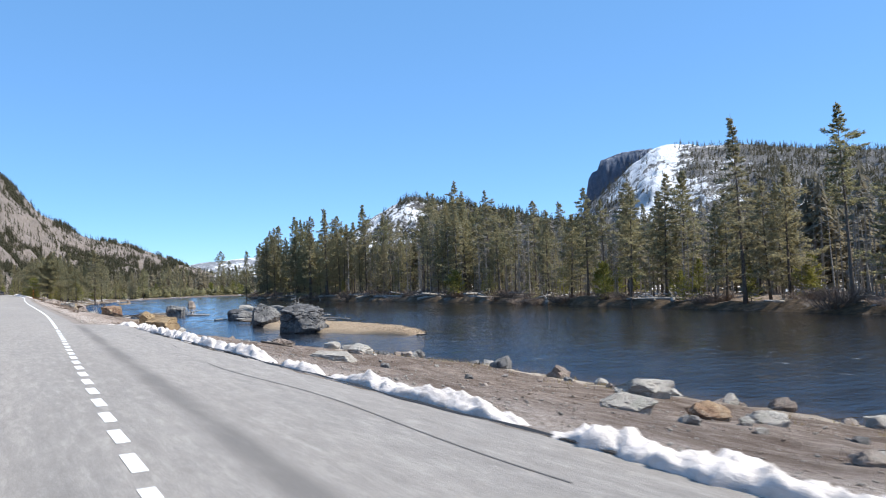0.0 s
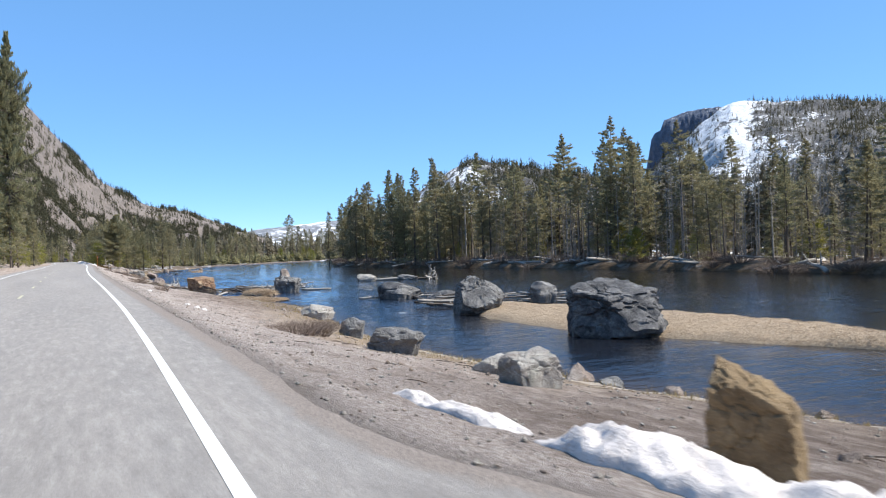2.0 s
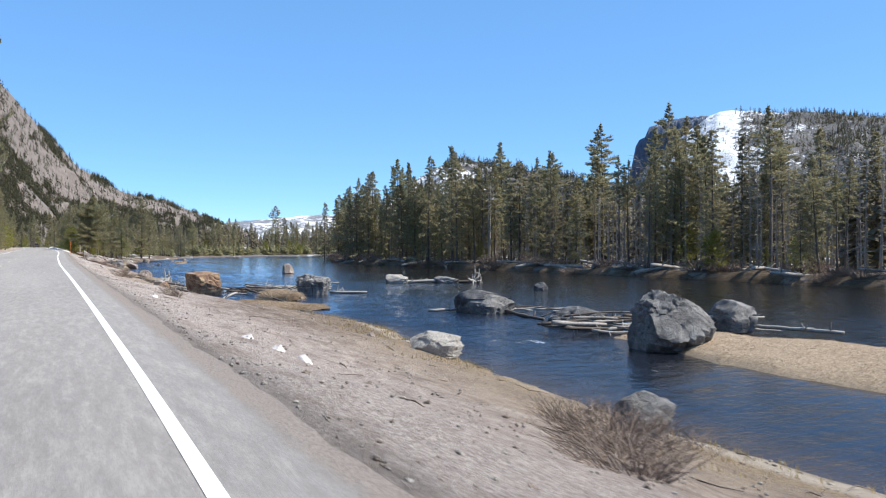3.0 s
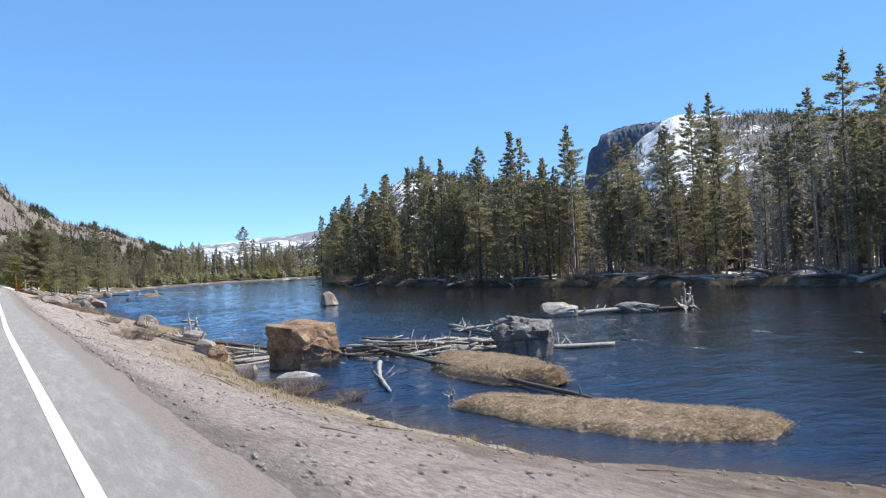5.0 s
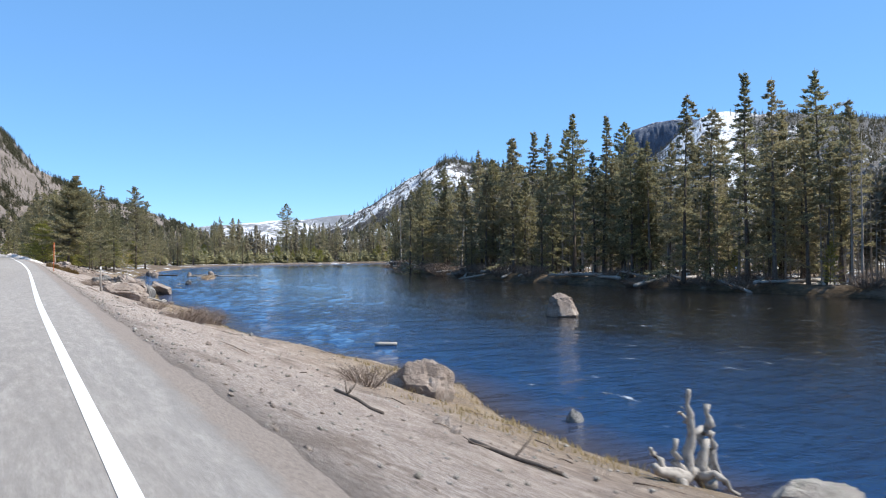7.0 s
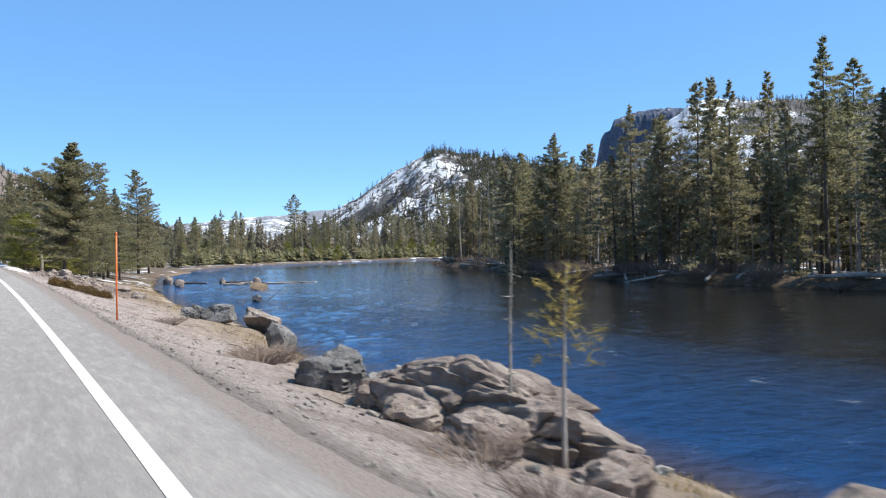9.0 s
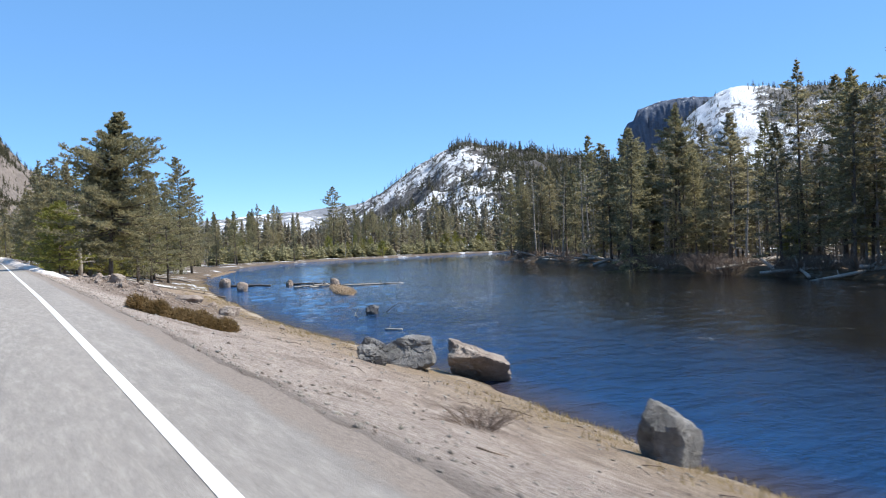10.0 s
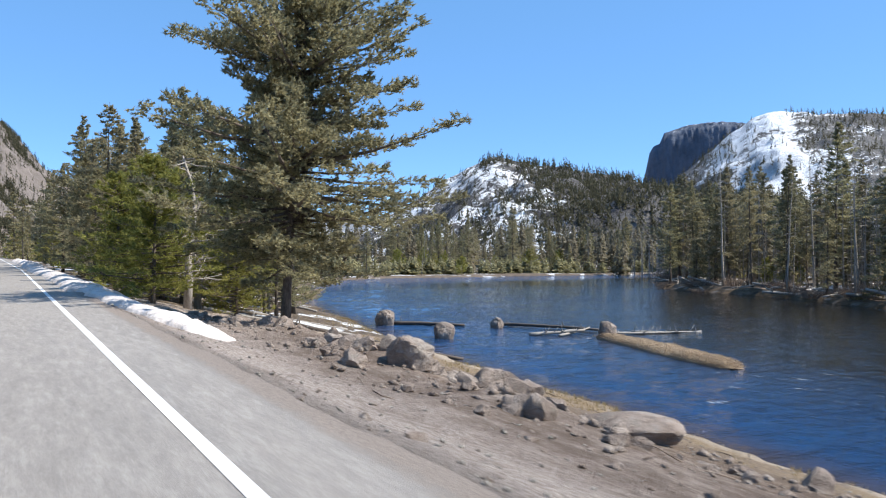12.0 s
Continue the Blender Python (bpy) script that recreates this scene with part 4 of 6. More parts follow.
def slope_spots(field, count, seed, keep, lo, hi):
    _, x, y, z = field
    r = random.Random(seed)
    out = []
    while len(out) < count:
        i, j = r.randrange(x.shape[0] - 1), r.randrange(int(x.shape[1] / 1.3))
        p, q = r.random(), r.random()
        if keep(i / x.shape[0], j / x.shape[1] * 1.35, r):
            out.append((*[(v[i, j] * (1 - p) + v[i + 1, j] * p) * (1 - q) + (v[i, j + 1] * (1 - p) + v[i + 1, j + 1] * p) * q for v in (x, y, z)], lo + (hi - lo) * r.random() ** 1.5))
    return out


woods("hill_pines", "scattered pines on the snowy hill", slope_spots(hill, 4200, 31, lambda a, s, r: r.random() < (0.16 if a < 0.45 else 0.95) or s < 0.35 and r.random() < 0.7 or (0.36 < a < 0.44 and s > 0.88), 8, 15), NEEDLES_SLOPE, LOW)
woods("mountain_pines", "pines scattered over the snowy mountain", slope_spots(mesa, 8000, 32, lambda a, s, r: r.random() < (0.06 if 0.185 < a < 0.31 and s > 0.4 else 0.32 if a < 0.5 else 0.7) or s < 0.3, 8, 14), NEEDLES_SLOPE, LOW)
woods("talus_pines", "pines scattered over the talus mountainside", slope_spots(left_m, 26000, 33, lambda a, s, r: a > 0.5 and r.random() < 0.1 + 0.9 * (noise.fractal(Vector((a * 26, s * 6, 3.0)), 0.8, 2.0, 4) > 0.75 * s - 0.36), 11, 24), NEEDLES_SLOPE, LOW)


# ---- boulders ----
def boulder_mesh(name, seed, size, material, detail=4, angular=1.0, rough=0.05, flat_top=False, cuts=11, batter=(-0.1, 0.35), sides=()):
    """A boulder: a ball cut by random planes into facets, then cracked and roughened; size is its width, depth and height."""
    rng = random.Random(seed)
    bm = bmesh.new()
    bmesh.ops.create_icosphere(bm, subdivisions=detail, radius=1.0)
    planes = []
    for k in range(cuts):
        a, s = 2.4 * k + rng.uniform(-0.5, 0.5), 0.97 - 1.5 * (k + rng.random()) / cuts
        n = Vector((math.cos(a) * math.sqrt(max(0, 1 - s * s)), math.sin(a) * math.sqrt(max(0, 1 - s * s)), s))
        planes.append((n, rng.uniform(0.55, 0.85)))
    if flat_top:
        planes = planes[2:6:2]
        planes.append((Vector((rng.uniform(-0.15, 0.15), rng.uniform(-0.2, 0.1), 1)).normalized(), 0.6))
        for a in range(4):
            w = rng.uniform(-0.25, 0.25) + a * math.pi / 2
            planes.append((Vector((math.cos(w), math.sin(w), rng.uniform(*batter))).normalized(), rng.uniform(0.58, 0.72)))
    if sides:
        planes = [(Vector((math.sin(radians(w)), math.cos(radians(w)), t)).normalized(), k) for w, t, k in sides]
    off = Vector((seed * 1.7, seed * 0.9, seed * 0.3))
    near = noise.voronoi
    for v in bm.verts:
        d = v.co.normalized()
        low = d.z < -0.12 and not sides
        if low:
            down, flat = d.z, min(1.0, math.hypot(d.x, d.y) / 0.45)
            d = Vector((d.x, d.y, -0.12 * max(math.hypot(d.x, d.y), 0.02))).normalized()
        r = 1.35
        for n, k in planes:
            c = d.dot(n)
            if c > 0.05:
                r = min(r, k / c)
        r = angular * r + (1 - angular) * 0.85
        q = d * r * 1.5 + off
        r += rough * (noise.fractal(q, 0.7, 2.1, 5) - 0.1)
        f = near(q * 1.4 + Vector((noise.noise(q * 2), noise.noise(q * 2 + Vector((5, 0, 0))), 0)) * 0.35)[0]
        r -= rough * 1.3 * max(0.0, 1 - (f[1] - f[0]) * 7)
        r += rough * 0.8 * (noise.cell(q * 1.4) - 0.5) * 0.6
        r += rough * 0.4 * noise.noise(q * 7.0)
        v.co = d * max(r, 0.2)
        if low:
            v.co = Vector((v.co.x * flat * (1 + 0.16 * down), v.co.y * flat * (1 + 0.16 * down), -0.11 + (down + 0.12) * 0.75))
    lo = [min(v.co[i] for v in bm.verts) for i in range(3)]
    hi = [max(v.co[i] for v in bm.verts) for i in range(3)]
    for v in bm.verts:
        v.co = Vector([((v.co[i] - lo[i]) / (hi[i] - lo[i]) - (0.5 if i < 2 else 0.0)) * size[i] for i in range(3)])
    me = bpy.data.meshes.new(name)
    bm.to_mesh(me)
    bm.free()
    me.materials.append(material)
    me.shade_smooth()
    me.set_sharp_from_angle(angle=radians(34))
    return me


def boulder(label, x, y, w, h, material, seed, depth=0.85, turn=0.0, sink=0.12, z=None, detail=4, group="", tilt=(0, 0), **shape):
    """A boulder whose near foot is at x, y; w and h are its width and height above the ground or the water."""
    az = math.atan2(x - 3.0, 14.0)
    cx, cy = x + math.sin(az) * w * depth * 0.42, y + math.cos(az) * w * depth * 0.42
    base = max(float(ground_level(np.array([cx]), np.array([cy]))[0]), WATER - 0.25) if z is None else z
    tall = h + sink + max(0.0, (WATER if base < WATER else base) - base)
    me = boulder_mesh("boulder", seed, (w * 1.05, w * depth, tall * 1.02), material, detail, **shape)
    ob = tagged(new("boulder", me), label, "boulder", group)
    ob.matrix_world = pose(cx, cy, base - sink, tilt[0], tilt[1], turn - math.degrees(az))
    return ob


IN_RIVER = "boulders in the river"
ON_BANK = "boulders on the bank"
boulder("long ochre sandstone boulder beside the turnout", 6.84, 37.2, 1.22, 0.64, ROCK_OCHRE, 1, 0.8, z=-0.97, turn=-35, rough=0.035, detail=5, sides=((180, -0.1, 0.5), (90, 0.1, 0.88), (270, 0.12, 0.85), (0, 0.1, 0.62), (172, 2.0, 0.44), (150, 0.95, 0.78)))
boulder("tilted ochre boulder beside a longer one", 6.8, 40.4, 0.8, 0.88, ROCK_OCHRE, 2, 0.95, z=-1.0, turn=-20, sink=0.2, rough=0.06, detail=5, sides=((205, -0.05, 0.55), (110, 0.15, 0.68), (290, 0.05, 0.66), (10, 0.1, 0.65), (120, 2.0, 0.46), (230, 1.5, 0.72), (80, 0.9, 0.7)))
boulder("large dark pitted boulder beside the sandbar", 20.5, 60.7, 4.0, 2.2, ROCK_DARK, 3, 0.8, group=IN_RIVER, detail=5, rough=0.075, sides=((252, 0.02, 0.7), (195, 0.05, 0.68), (140, 0.5, 0.66), (88, 0.1, 0.88), (20, 0.1, 0.7), (150, 2.6, 0.5), (240, 1.2, 0.78), (310, 0.2, 0.75)))
boulder("grey pointed boulder at the end of the sandbar", 21.6, 74.2, 3.0, 2.1, ROCK_GREY, 4, 0.8, group=IN_RIVER, detail=5, rough=0.07, sides=((235, 0.1, 0.6), (150, 0.75, 0.55), (95, 0.9, 0.7), (10, 0.3, 0.7), (285, 0.1, 0.75), (60, 2.2, 0.62), (250, 1.3, 0.62)))
boulder("pale rounded boulder among driftwood on the sandbar", 27.9, 77.3, 2.0, 1.3, ROCK_GREY, 5, group=IN_RIVER, z=-2.75)
boulder("low grey boulder in the river", 24.0, 91.5, 2.9, 1.25, ROCK_GREY, 6, group=IN_RIVER)
boulder("dark boulder lying in driftwood", 23.9, 82.8, 2.9, 0.9, ROCK_DARK, 7, group=IN_RIVER)
boulder("pale flat boulder in the middle of the river", 34.4, 127.7, 2.45, 0.9, ROCK_PALE, 8, group=IN_RIVER)
boulder("grey flat boulder at the end of a log", 39.0, 125.4, 2.9, 0.65, ROCK_GREY, 9, 0.6, group=IN_RIVER)
boulder("grey shore boulder beside a dry bush", 13.2, 75.2, 1.75, 0.75, ROCK_PALE, 10, group=ON_BANK, turn=20)
boulder("grey boulder on the river shore", 11.15, 63.4, 1.0, 0.72, ROCK_GREY, 11, group=ON_BANK)
boulder("cracked grey boulder on the bank", 10.1, 56.4, 1.6, 0.78, ROCK_GREY, 12, 0.7, group=ON_BANK, detail=5, rough=0.06)
boulder("square pale boulder on the bank", 8.75, 47.0, 1.05, 0.58, ROCK_PALE, 13, group=ON_BANK, sink=0.25, detail=5, flat_top=True, turn=25)
boulder("low grey rock on the bank", 10.0, 50.7, 0.85, 0.38, ROCK_PALE, 14, group=ON_BANK)
boulder("pale rock at the water's edge", 14.9, 16.5, 1.45, 0.45, ROCK_PALE, 15, group=ON_BANK)
boulder("half-buried pale rock on the bank", 9.95, 11.6, 0.9, 0.3, ROCK_PALE, 16, group=ON_BANK)
boulder("half-buried brown rock on the bank", 11.6, 11.4, 0.7, 0.3, ROCK_BROWN, 17, group=ON_BANK)
boulder("half-buried pale rock on the bank", 12.6, 11.0, 0.7, 0.26, ROCK_PALE, 18, group=ON_BANK)
boulder("small pale rock on the bank", 13.3, 30.9, 0.95, 0.42, ROCK_PALE, 19, group=ON_BANK)
boulder("long low pale slab half buried in the bank", 9.85, 24.7, 1.35, 0.3, ROCK_PALE, 20, 0.6, sink=0.35, group=ON_BANK, turn=-15, detail=5, rough=0.04, sides=((185, 0.1, 0.6), (90, 0.5, 0.85), (275, 0.05, 0.8), (0, 0.2, 0.6), (150, 4.0, 0.5)))
boulder("rough pale rock on the bank", 12.3, 38.0, 1.3, 0.4, ROCK_PINK, 21, group=ON_BANK, rough=0.12)
boulder("dark boulder with driftwood caught on it", 23.8, 92.2, 2.75, 1.3, ROCK_DARK, 22, group=IN_RIVER)
boulder("small dark boulder far out in the river", 39.9, 109.0, 1.25, 0.68, ROCK_DARK, 23, group=IN_RIVER)
boulder("big rusty brown block of rock in the shallows", 13.4, 116.9, 2.85, 1.85, ROCK_BROWN, 24, 0.85, group=IN_RIVER, detail=5, rough=0.035, sides=((214, -0.14, 0.62), (122, 0.14, 0.7), (35, 0.1, 0.6), (302, 0.1, 0.64), (160, 6.0, 0.55), (165, 0.8, 0.84), (135, -0.35, 0.78)))
boulder("pale slab at the foot of the brown block", 12.65, 115.2, 1.7, 0.2, ROCK_PALE, 25, 0.5, group=IN_RIVER)
boulder("grey lichened boulder behind the grassy bar", 20.9, 113.0, 2.6, 1.62, ROCK_GREY, 26, group=IN_RIVER, turn=30, detail=5, rough=0.08, angular=0.85)
boulder("pointed brown boulder alone in the river", 33.1, 163.1, 2.05, 1.42, ROCK_PINK, 27, group=IN_RIVER, rough=0.05, sides=((215, 0.15, 0.6), (140, 0.45, 0.62), (85, 0.3, 0.7), (20, 0.2, 0.65), (285, 0.3, 0.65), (170, 2.4, 0.6), (60, 1.4, 0.66)))
boulder("low rock beside the root stump", 12.6, 130.9, 1.15, 0.55, ROCK_PALE, 28, group=ON_BANK)
boulder("pale boulder on the shore beside dry grass", 11.8, 140.8, 1.65, 0.85, ROCK_PINK, 29, sink=0.45, group=ON_BANK)
boulder("angular brown rock on the bank", 11.05, 121.7, 0.9, 0.64, ROCK_PALE, 30, group=ON_BANK)
boulder("angular brown rock on the bank", 11.2, 120.6, 0.8, 0.6, ROCK_BROWN, 31, group=ON_BANK)
boulder("small white rock in the shallows", 11.9, 117.6, 0.27, 0.35, ROCK_PALE, 32, group=IN_RIVER, detail=3)
boulder("small grey rock in the shallows", 15.1, 139.1, 0.42, 0.3, ROCK_GREY, 33, group=IN_RIVER, detail=3)
boulder("angular grey rock beside a craggy outcrop", 8.6, 176.8, 1.15, 0.7, ROCK_GREY, 34, group=ON_BANK, rough=0.1)
boulder("half-buried sloping pale boulder beside the marker post", 8.5, 166.6, 2.2, 0.8, ROCK_PINK, 37, 1.2, sink=0.5, group=ON_BANK, detail=5, angular=0.75, rough=0.04)
outcrop = tagged(new("rock_outcrop", boulder_mesh("outcrop", 38, (2.3, 5.2, 1.6), ROCK_PINK, 6, 0.9, 0.06, cuts=13)), "craggy grey-brown rock outcrop with deep cracks on the bank", "rock outcrop", ON_BANK)
outcrop.matrix_world = pose(9.75, 174.0, -1.62, 0, 4, 8)
for x, y, w, h, seed in ((8.2, 173.4, 0.8, 0.42, 350), (8.35, 171.9, 0.95, 0.5, 351), (8.7, 175.2, 0.8, 0.5, 352), (9.3, 170.9, 0.9, 0.4, 353)):
    boulder("broken rock at the foot of the outcrop", x, y, w, h, ROCK_PINK, seed, group=ON_BANK, rough=0.09)
boulder("small white rock at the water's edge", 13.9, 186.1, 0.46, 0.28, ROCK_PALE, 38, group=ON_BANK, detail=3)
boulder("small grey rock at the water's edge", 14.35, 185.4, 0.33, 0.24, ROCK_GREY, 39, group=ON_BANK, detail=3)
boulder("tall pointed grey rock at the water's edge", 14.1, 194.9, 1.15, 1.2, ROCK_GREY, 40, group=ON_BANK)
boulder("pinkish boulder overhanging the water", 16.75, 205.6, 2.05, 1.3, ROCK_PINK, 41, 0.8, group=ON_BANK, detail=5, rough=0.05, sides=((185, -0.8, 0.46), (190, 0.9, 0.7), (80, 2.0, 0.42), (75, 0.1, 1.0), (265, -0.1, 0.62), (0, 0.2, 0.7), (230, 0.5, 0.75)))
boulder("pale square boulder on the bank", 14.6, 206.3, 1.75, 0.95, ROCK_GREY, 42, 0.7, group=ON_BANK, detail=5, rough=0.05, sides=((175, 0.25, 0.55), (85, 0.1, 0.8), (285, 1.3, 0.62), (0, 0.1, 0.6), (120, 6.0, 0.55), (330, 0.6, 0.7)))
boulder("dark cracked rock on the bank", 13.0, 205.2, 0.9, 0.55, ROCK_GREY, 43, group=ON_BANK, rough=0.1, cuts=7)
boulder("dark rock wedged against a pale boulder", 13.7, 206.8, 0.8, 0.75, ROCK_DARK, 430, group=ON_BANK, rough=0.1, cuts=7)
boulder("small dark boulder in the river with twigs", 24.5, 230.4, 1.05, 0.6, ROCK_DARK, 44, group=IN_RIVER)
boulder("brown boulder near the shore", 26.9, 276.0, 1.4, 1.05, ROCK_PINK, 45, group=IN_RIVER, angular=0.6)
boulder("brown rounded boulder near the shore", 26.05, 266.2, 1.45, 0.95, ROCK_PINK, 46, group=IN_RIVER, angular=0.6)
boulder("small brown boulder in the river", 32.9, 270.9, 0.9, 0.68, ROCK_PINK, 47, group=IN_RIVER, angular=0.6)
boulder("brown boulder among stranded logs", 34.6, 261.7, 1.1, 1.0, ROCK_PINK, 48, group=IN_RIVER, angular=0.6)
boulder("angular grey rock on the bank", 14.1, 225.0, 1.1, 0.55, ROCK_PINK, 49, group=ON_BANK)
boulder("pale sloping boulder on the bank", 14.6, 237.8, 2.1, 0.42, ROCK_PINK, 50, 0.8, rough=0.03, angular=0.6, group=ON_BANK)
boulder("dark angular rock near the pine", 10.9, 240.2, 0.95, 0.62, ROCK_PINK, 51, group=ON_BANK)
boulder("dark rock in a heap", 12.8, 240.0, 1.2, 0.7, ROCK_PINK, 52, group=ON_BANK)
boulder("dark angular rock on the gravel", 10.6, 235.4, 0.55, 0.4, ROCK_PINK, 53, group=ON_BANK, detail=3)


# ---- sandbars ----
def sandbar(label, spine, widths, height, seed):
    """A low grassy bar: a mound along a spine, with a steep small edge at the water."""
    n, mrows = 90, 25
    pts = np.array(spine, float)
    t = np.linspace(0, 1, n)
    k = np.linspace(0, 1, len(pts))
    px, py, w = np.interp(t, k, pts[:, 0]), np.interp(t, k, pts[:, 1]), np.interp(t, np.linspace(0, 1, len(widths)), widths)
    dx, dy = np.gradient(px), np.gradient(py)
    ln = np.hypot(dx, dy)
    v = np.linspace(-1, 1, mrows)
    T, Vv = np.meshgrid(t, v, indexing="ij")
    half = (w * 0.5)[:, None] * (1 + 0.07 * wobble(T * 13, Vv * 0.2 + (Vv > 0), 1.0, seed) + 0.035 * wobble(T * 41, Vv * 0.2 + (Vv > 0), 1.0, seed))
    X = px[:, None] + (dy / ln)[:, None] * half * Vv
    Y = py[:, None] - (dx / ln)[:, None] * half * Vv
    cap = np.clip(np.minimum(T, 1 - T) * 9, 0, 1)
    Z = WATER - 0.25 + (0.25 + height * (0.55 + 0.45 * (1 - Vv ** 2)) * np.clip(cap * 1.5, 0.15, 1)) * (1 - Vv ** 10) + 0.07 * bumps(X, Y, 0.9, seed, 4, 0.6) * (1 - Vv ** 6)
    me = big_mesh("sandbar", np.stack([X.ravel(), Y.ravel(), Z.ravel()], 1), grid_faces(n, mrows)[:, ::-1], BAR)
    BAR_POINTS.append(np.stack([X.ravel(), Y.ravel(), Z.ravel()], 1)[np.abs(Vv.ravel()) < 0.93])
    return tagged(new("sandbar", me), label, "sandbar")


def bar_material():
    m = Nodes("dry_grass_sand", 0.95)
    p = m.position()
    n2, n3 = m.noise(p, 1.6, 6, 0.7), m.noise(p, 14, 6, 0.75, (0.5, 1.0, 1.0))
    c = m.ramp(n3, [(0.3, (0.15, 0.105, 0.065)), (0.5, (0.36, 0.275, 0.19)), (0.72, (0.54, 0.43, 0.31))])
    m.color(m.mix(m.math("MULTIPLY", m.step(n2, 0.55, 0.7), 0.6), c, (0.24, 0.17, 0.11))).bump(n3, 0.08, 0.9)
    return m.mat


MATTED = needle_material("matted_dry_grass", (0.27, 0.2, 0.135), (0.5, 0.395, 0.285), (0.42, 0.32, 0.225))
BAR, BAR_POINTS = bar_material(), []
sandbar("long sandbar of dry golden grass in the river", [(24.5, 79), (25.0, 72), (25.2, 64), (25.8, 57), (26.2, 50)], [3, 7.5, 8.5, 6.0, 1.2], 0.36, 1)
sandbar("flat bar of matted dry grass near the shore", [(14.3, 106.4), (15.3, 103.4), (16.4, 100.6), (17.3, 98.6)], [1.4, 3.0, 3.6, 2.0], 0.25, 2)
sandbar("rounded mound of dry brown grass", [(18.4, 114.3), (18.4, 112.0), (18.1, 110.0), (17.8, 108.4), (18.1, 106.8)], [1.6, 3.2, 3.6, 2.6, 0.5], 0.5, 3)
sandbar("narrow golden sandbar below a boulder", [(35.3, 263), (33.8, 257.5), (32.2, 252.5), (31.2, 249.2)], [0.9, 1.9, 2.0, 1.0], 0.32, 4)
sandbar("thin flat bar near the far bend", [(34, 310), (38, 322), (44, 334)], [0.8, 2.2, 0.8], 0.2, 5)


# ---- driftwood ----
def log_mesh(name, length, r0, r1, seed, material, stubs=3, bend=0.05, sides=8):
    """A weathered log along +x, with a few broken stubs."""
    rng = random.Random(seed)
    n = max(4, int(length / 0.5))
    pts, rad = [], []
    a, b = rng.uniform(-1, 1) * bend * length, rng.uniform(-1, 1) * bend * length * 0.4
    for i in range(n + 1):
        s = i / n
        pts.append((length * (s - 0.5), a * math.sin(3.1 * s) + rng.uniform(-0.02, 0.02), b * math.sin(2.4 * s) + rng.uniform(-0.015, 0.015)))
        rad.append((r0 + (r1 - r0) * s) * rng.uniform(0.88, 1.1))
    V, F = tube(pts, rad, sides)
    body, branches = mesh_of(name, V, F, material), []
    for _ in range(stubs):
        p = Vector(pts[rng.randrange(1, n)])
        d = Vector((rng.uniform(-0.5, 0.8), rng.uniform(-1, 1), rng.uniform(-0.1, 1.0))).normalized()
        ln = rng.uniform(0.15, 0.55) + r0
        bv, bf = tube([p, p + d * ln * 0.6, p + d * ln + Vector((0, 0, 0.04))], [r0 * 0.4, r0 * 0.26, r0 * 0.1], 5)
        branches.append(mesh_of("branch_stub", bv, bf, material))
    return body, branches


def new_log(name, meshes):
    """A log with its broken branches as parts."""
    ob = new(name, meshes[0])
    for me in meshes[1]:
        part("branch_stub", me, ob)
    return ob


def log(label, p0, p1, r0, r1, seed, material=None, stubs=3, bend=0.03, group="driftwood in the river"):
    a, b = Vector(p0), Vector(p1)
    ob = new_log("log", log_mesh("log", (b - a).length, r0, r1, seed, material or DRIFT, stubs, bend))
    d = (b - a).normalized()
    ob.matrix_world = Matrix.Translation((a + b) / 2) @ pose(0, 0, 0, 0, -math.degrees(math.asin(d.z)), math.degrees(math.atan2(d.y, d.x)))
    return tagged(ob, label, "log", group)


W = WATER
LOGS = [log_mesh("log", ln, r, r * 0.6, 600 + k, (DRIFT, DRIFT, DRIFT_DARK)[k % 3], 3, 0.04, 7) for k, (ln, r) in enumerate(((2.2, 0.07), (3.4, 0.09), (4.6, 0.1), (1.5, 0.06), (2.8, 0.11), (3.9, 0.07)))]


def drift_pile(count, p0, p1, spread, heading, seed, size=1.0, lift=0.45):
    """Logs heaped along a line from p0 to p1."""
    rng = random.Random(seed)
    for k in range(count):
        s = rng.random()
        x = p0[0] + (p1[0] - p0[0]) * s + rng.gauss(0, spread)
        y = p0[1] + (p1[1] - p0[1]) * s + rng.gauss(0, spread)
        i = rng.randrange(6)
        ob = tagged(new_log("log", LOGS[i]), "dark wet driftwood log in a jam" if i % 3 == 2 else "bleached grey driftwood log in a jam", "log", "driftwood in the river")
        q = size * rng.uniform(0.6, 1.1)
        level = max(WATER, float(ground_level(np.array([x]), np.array([y]))[0]))
        ob.matrix_world = pose(x, y, level + rng.uniform(0.03, lift), rng.uniform(0, 360), rng.uniform(-5, 5), heading + rng.gauss(0, 24)) @ Matrix.Diagonal((q, q, q, 1))


drift_pile(84, (16.6, 120.0), (22.6, 116.0), 0.8, -28, 61, 0.85, 0.5)
drift_pile(14, (13.0, 122.5), (15.0, 121.0), 0.6, -35, 62, 0.9, 0.3)
drift_pile(38, (22.6, 81.5), (29.5, 78.5), 0.9, -15, 63, 0.85, 0.7)
drift_pile(8, (25.5, 92.0), (29.5, 89.5), 0.7, -30, 64, 0.9, 0.3)
log("long dark waterlogged tree trunk", (17.3, 118.3, W + 0.42), (16.9, 103.5, W + 0.06), 0.1, 0.06, 71, DRIFT_DARK, 4, 0.012)
log("slim pale log lying in the shallows", (15.9, 114.9, W + 0.25), (13.7, 109.7, W + 0.04), 0.1, 0.06, 72)
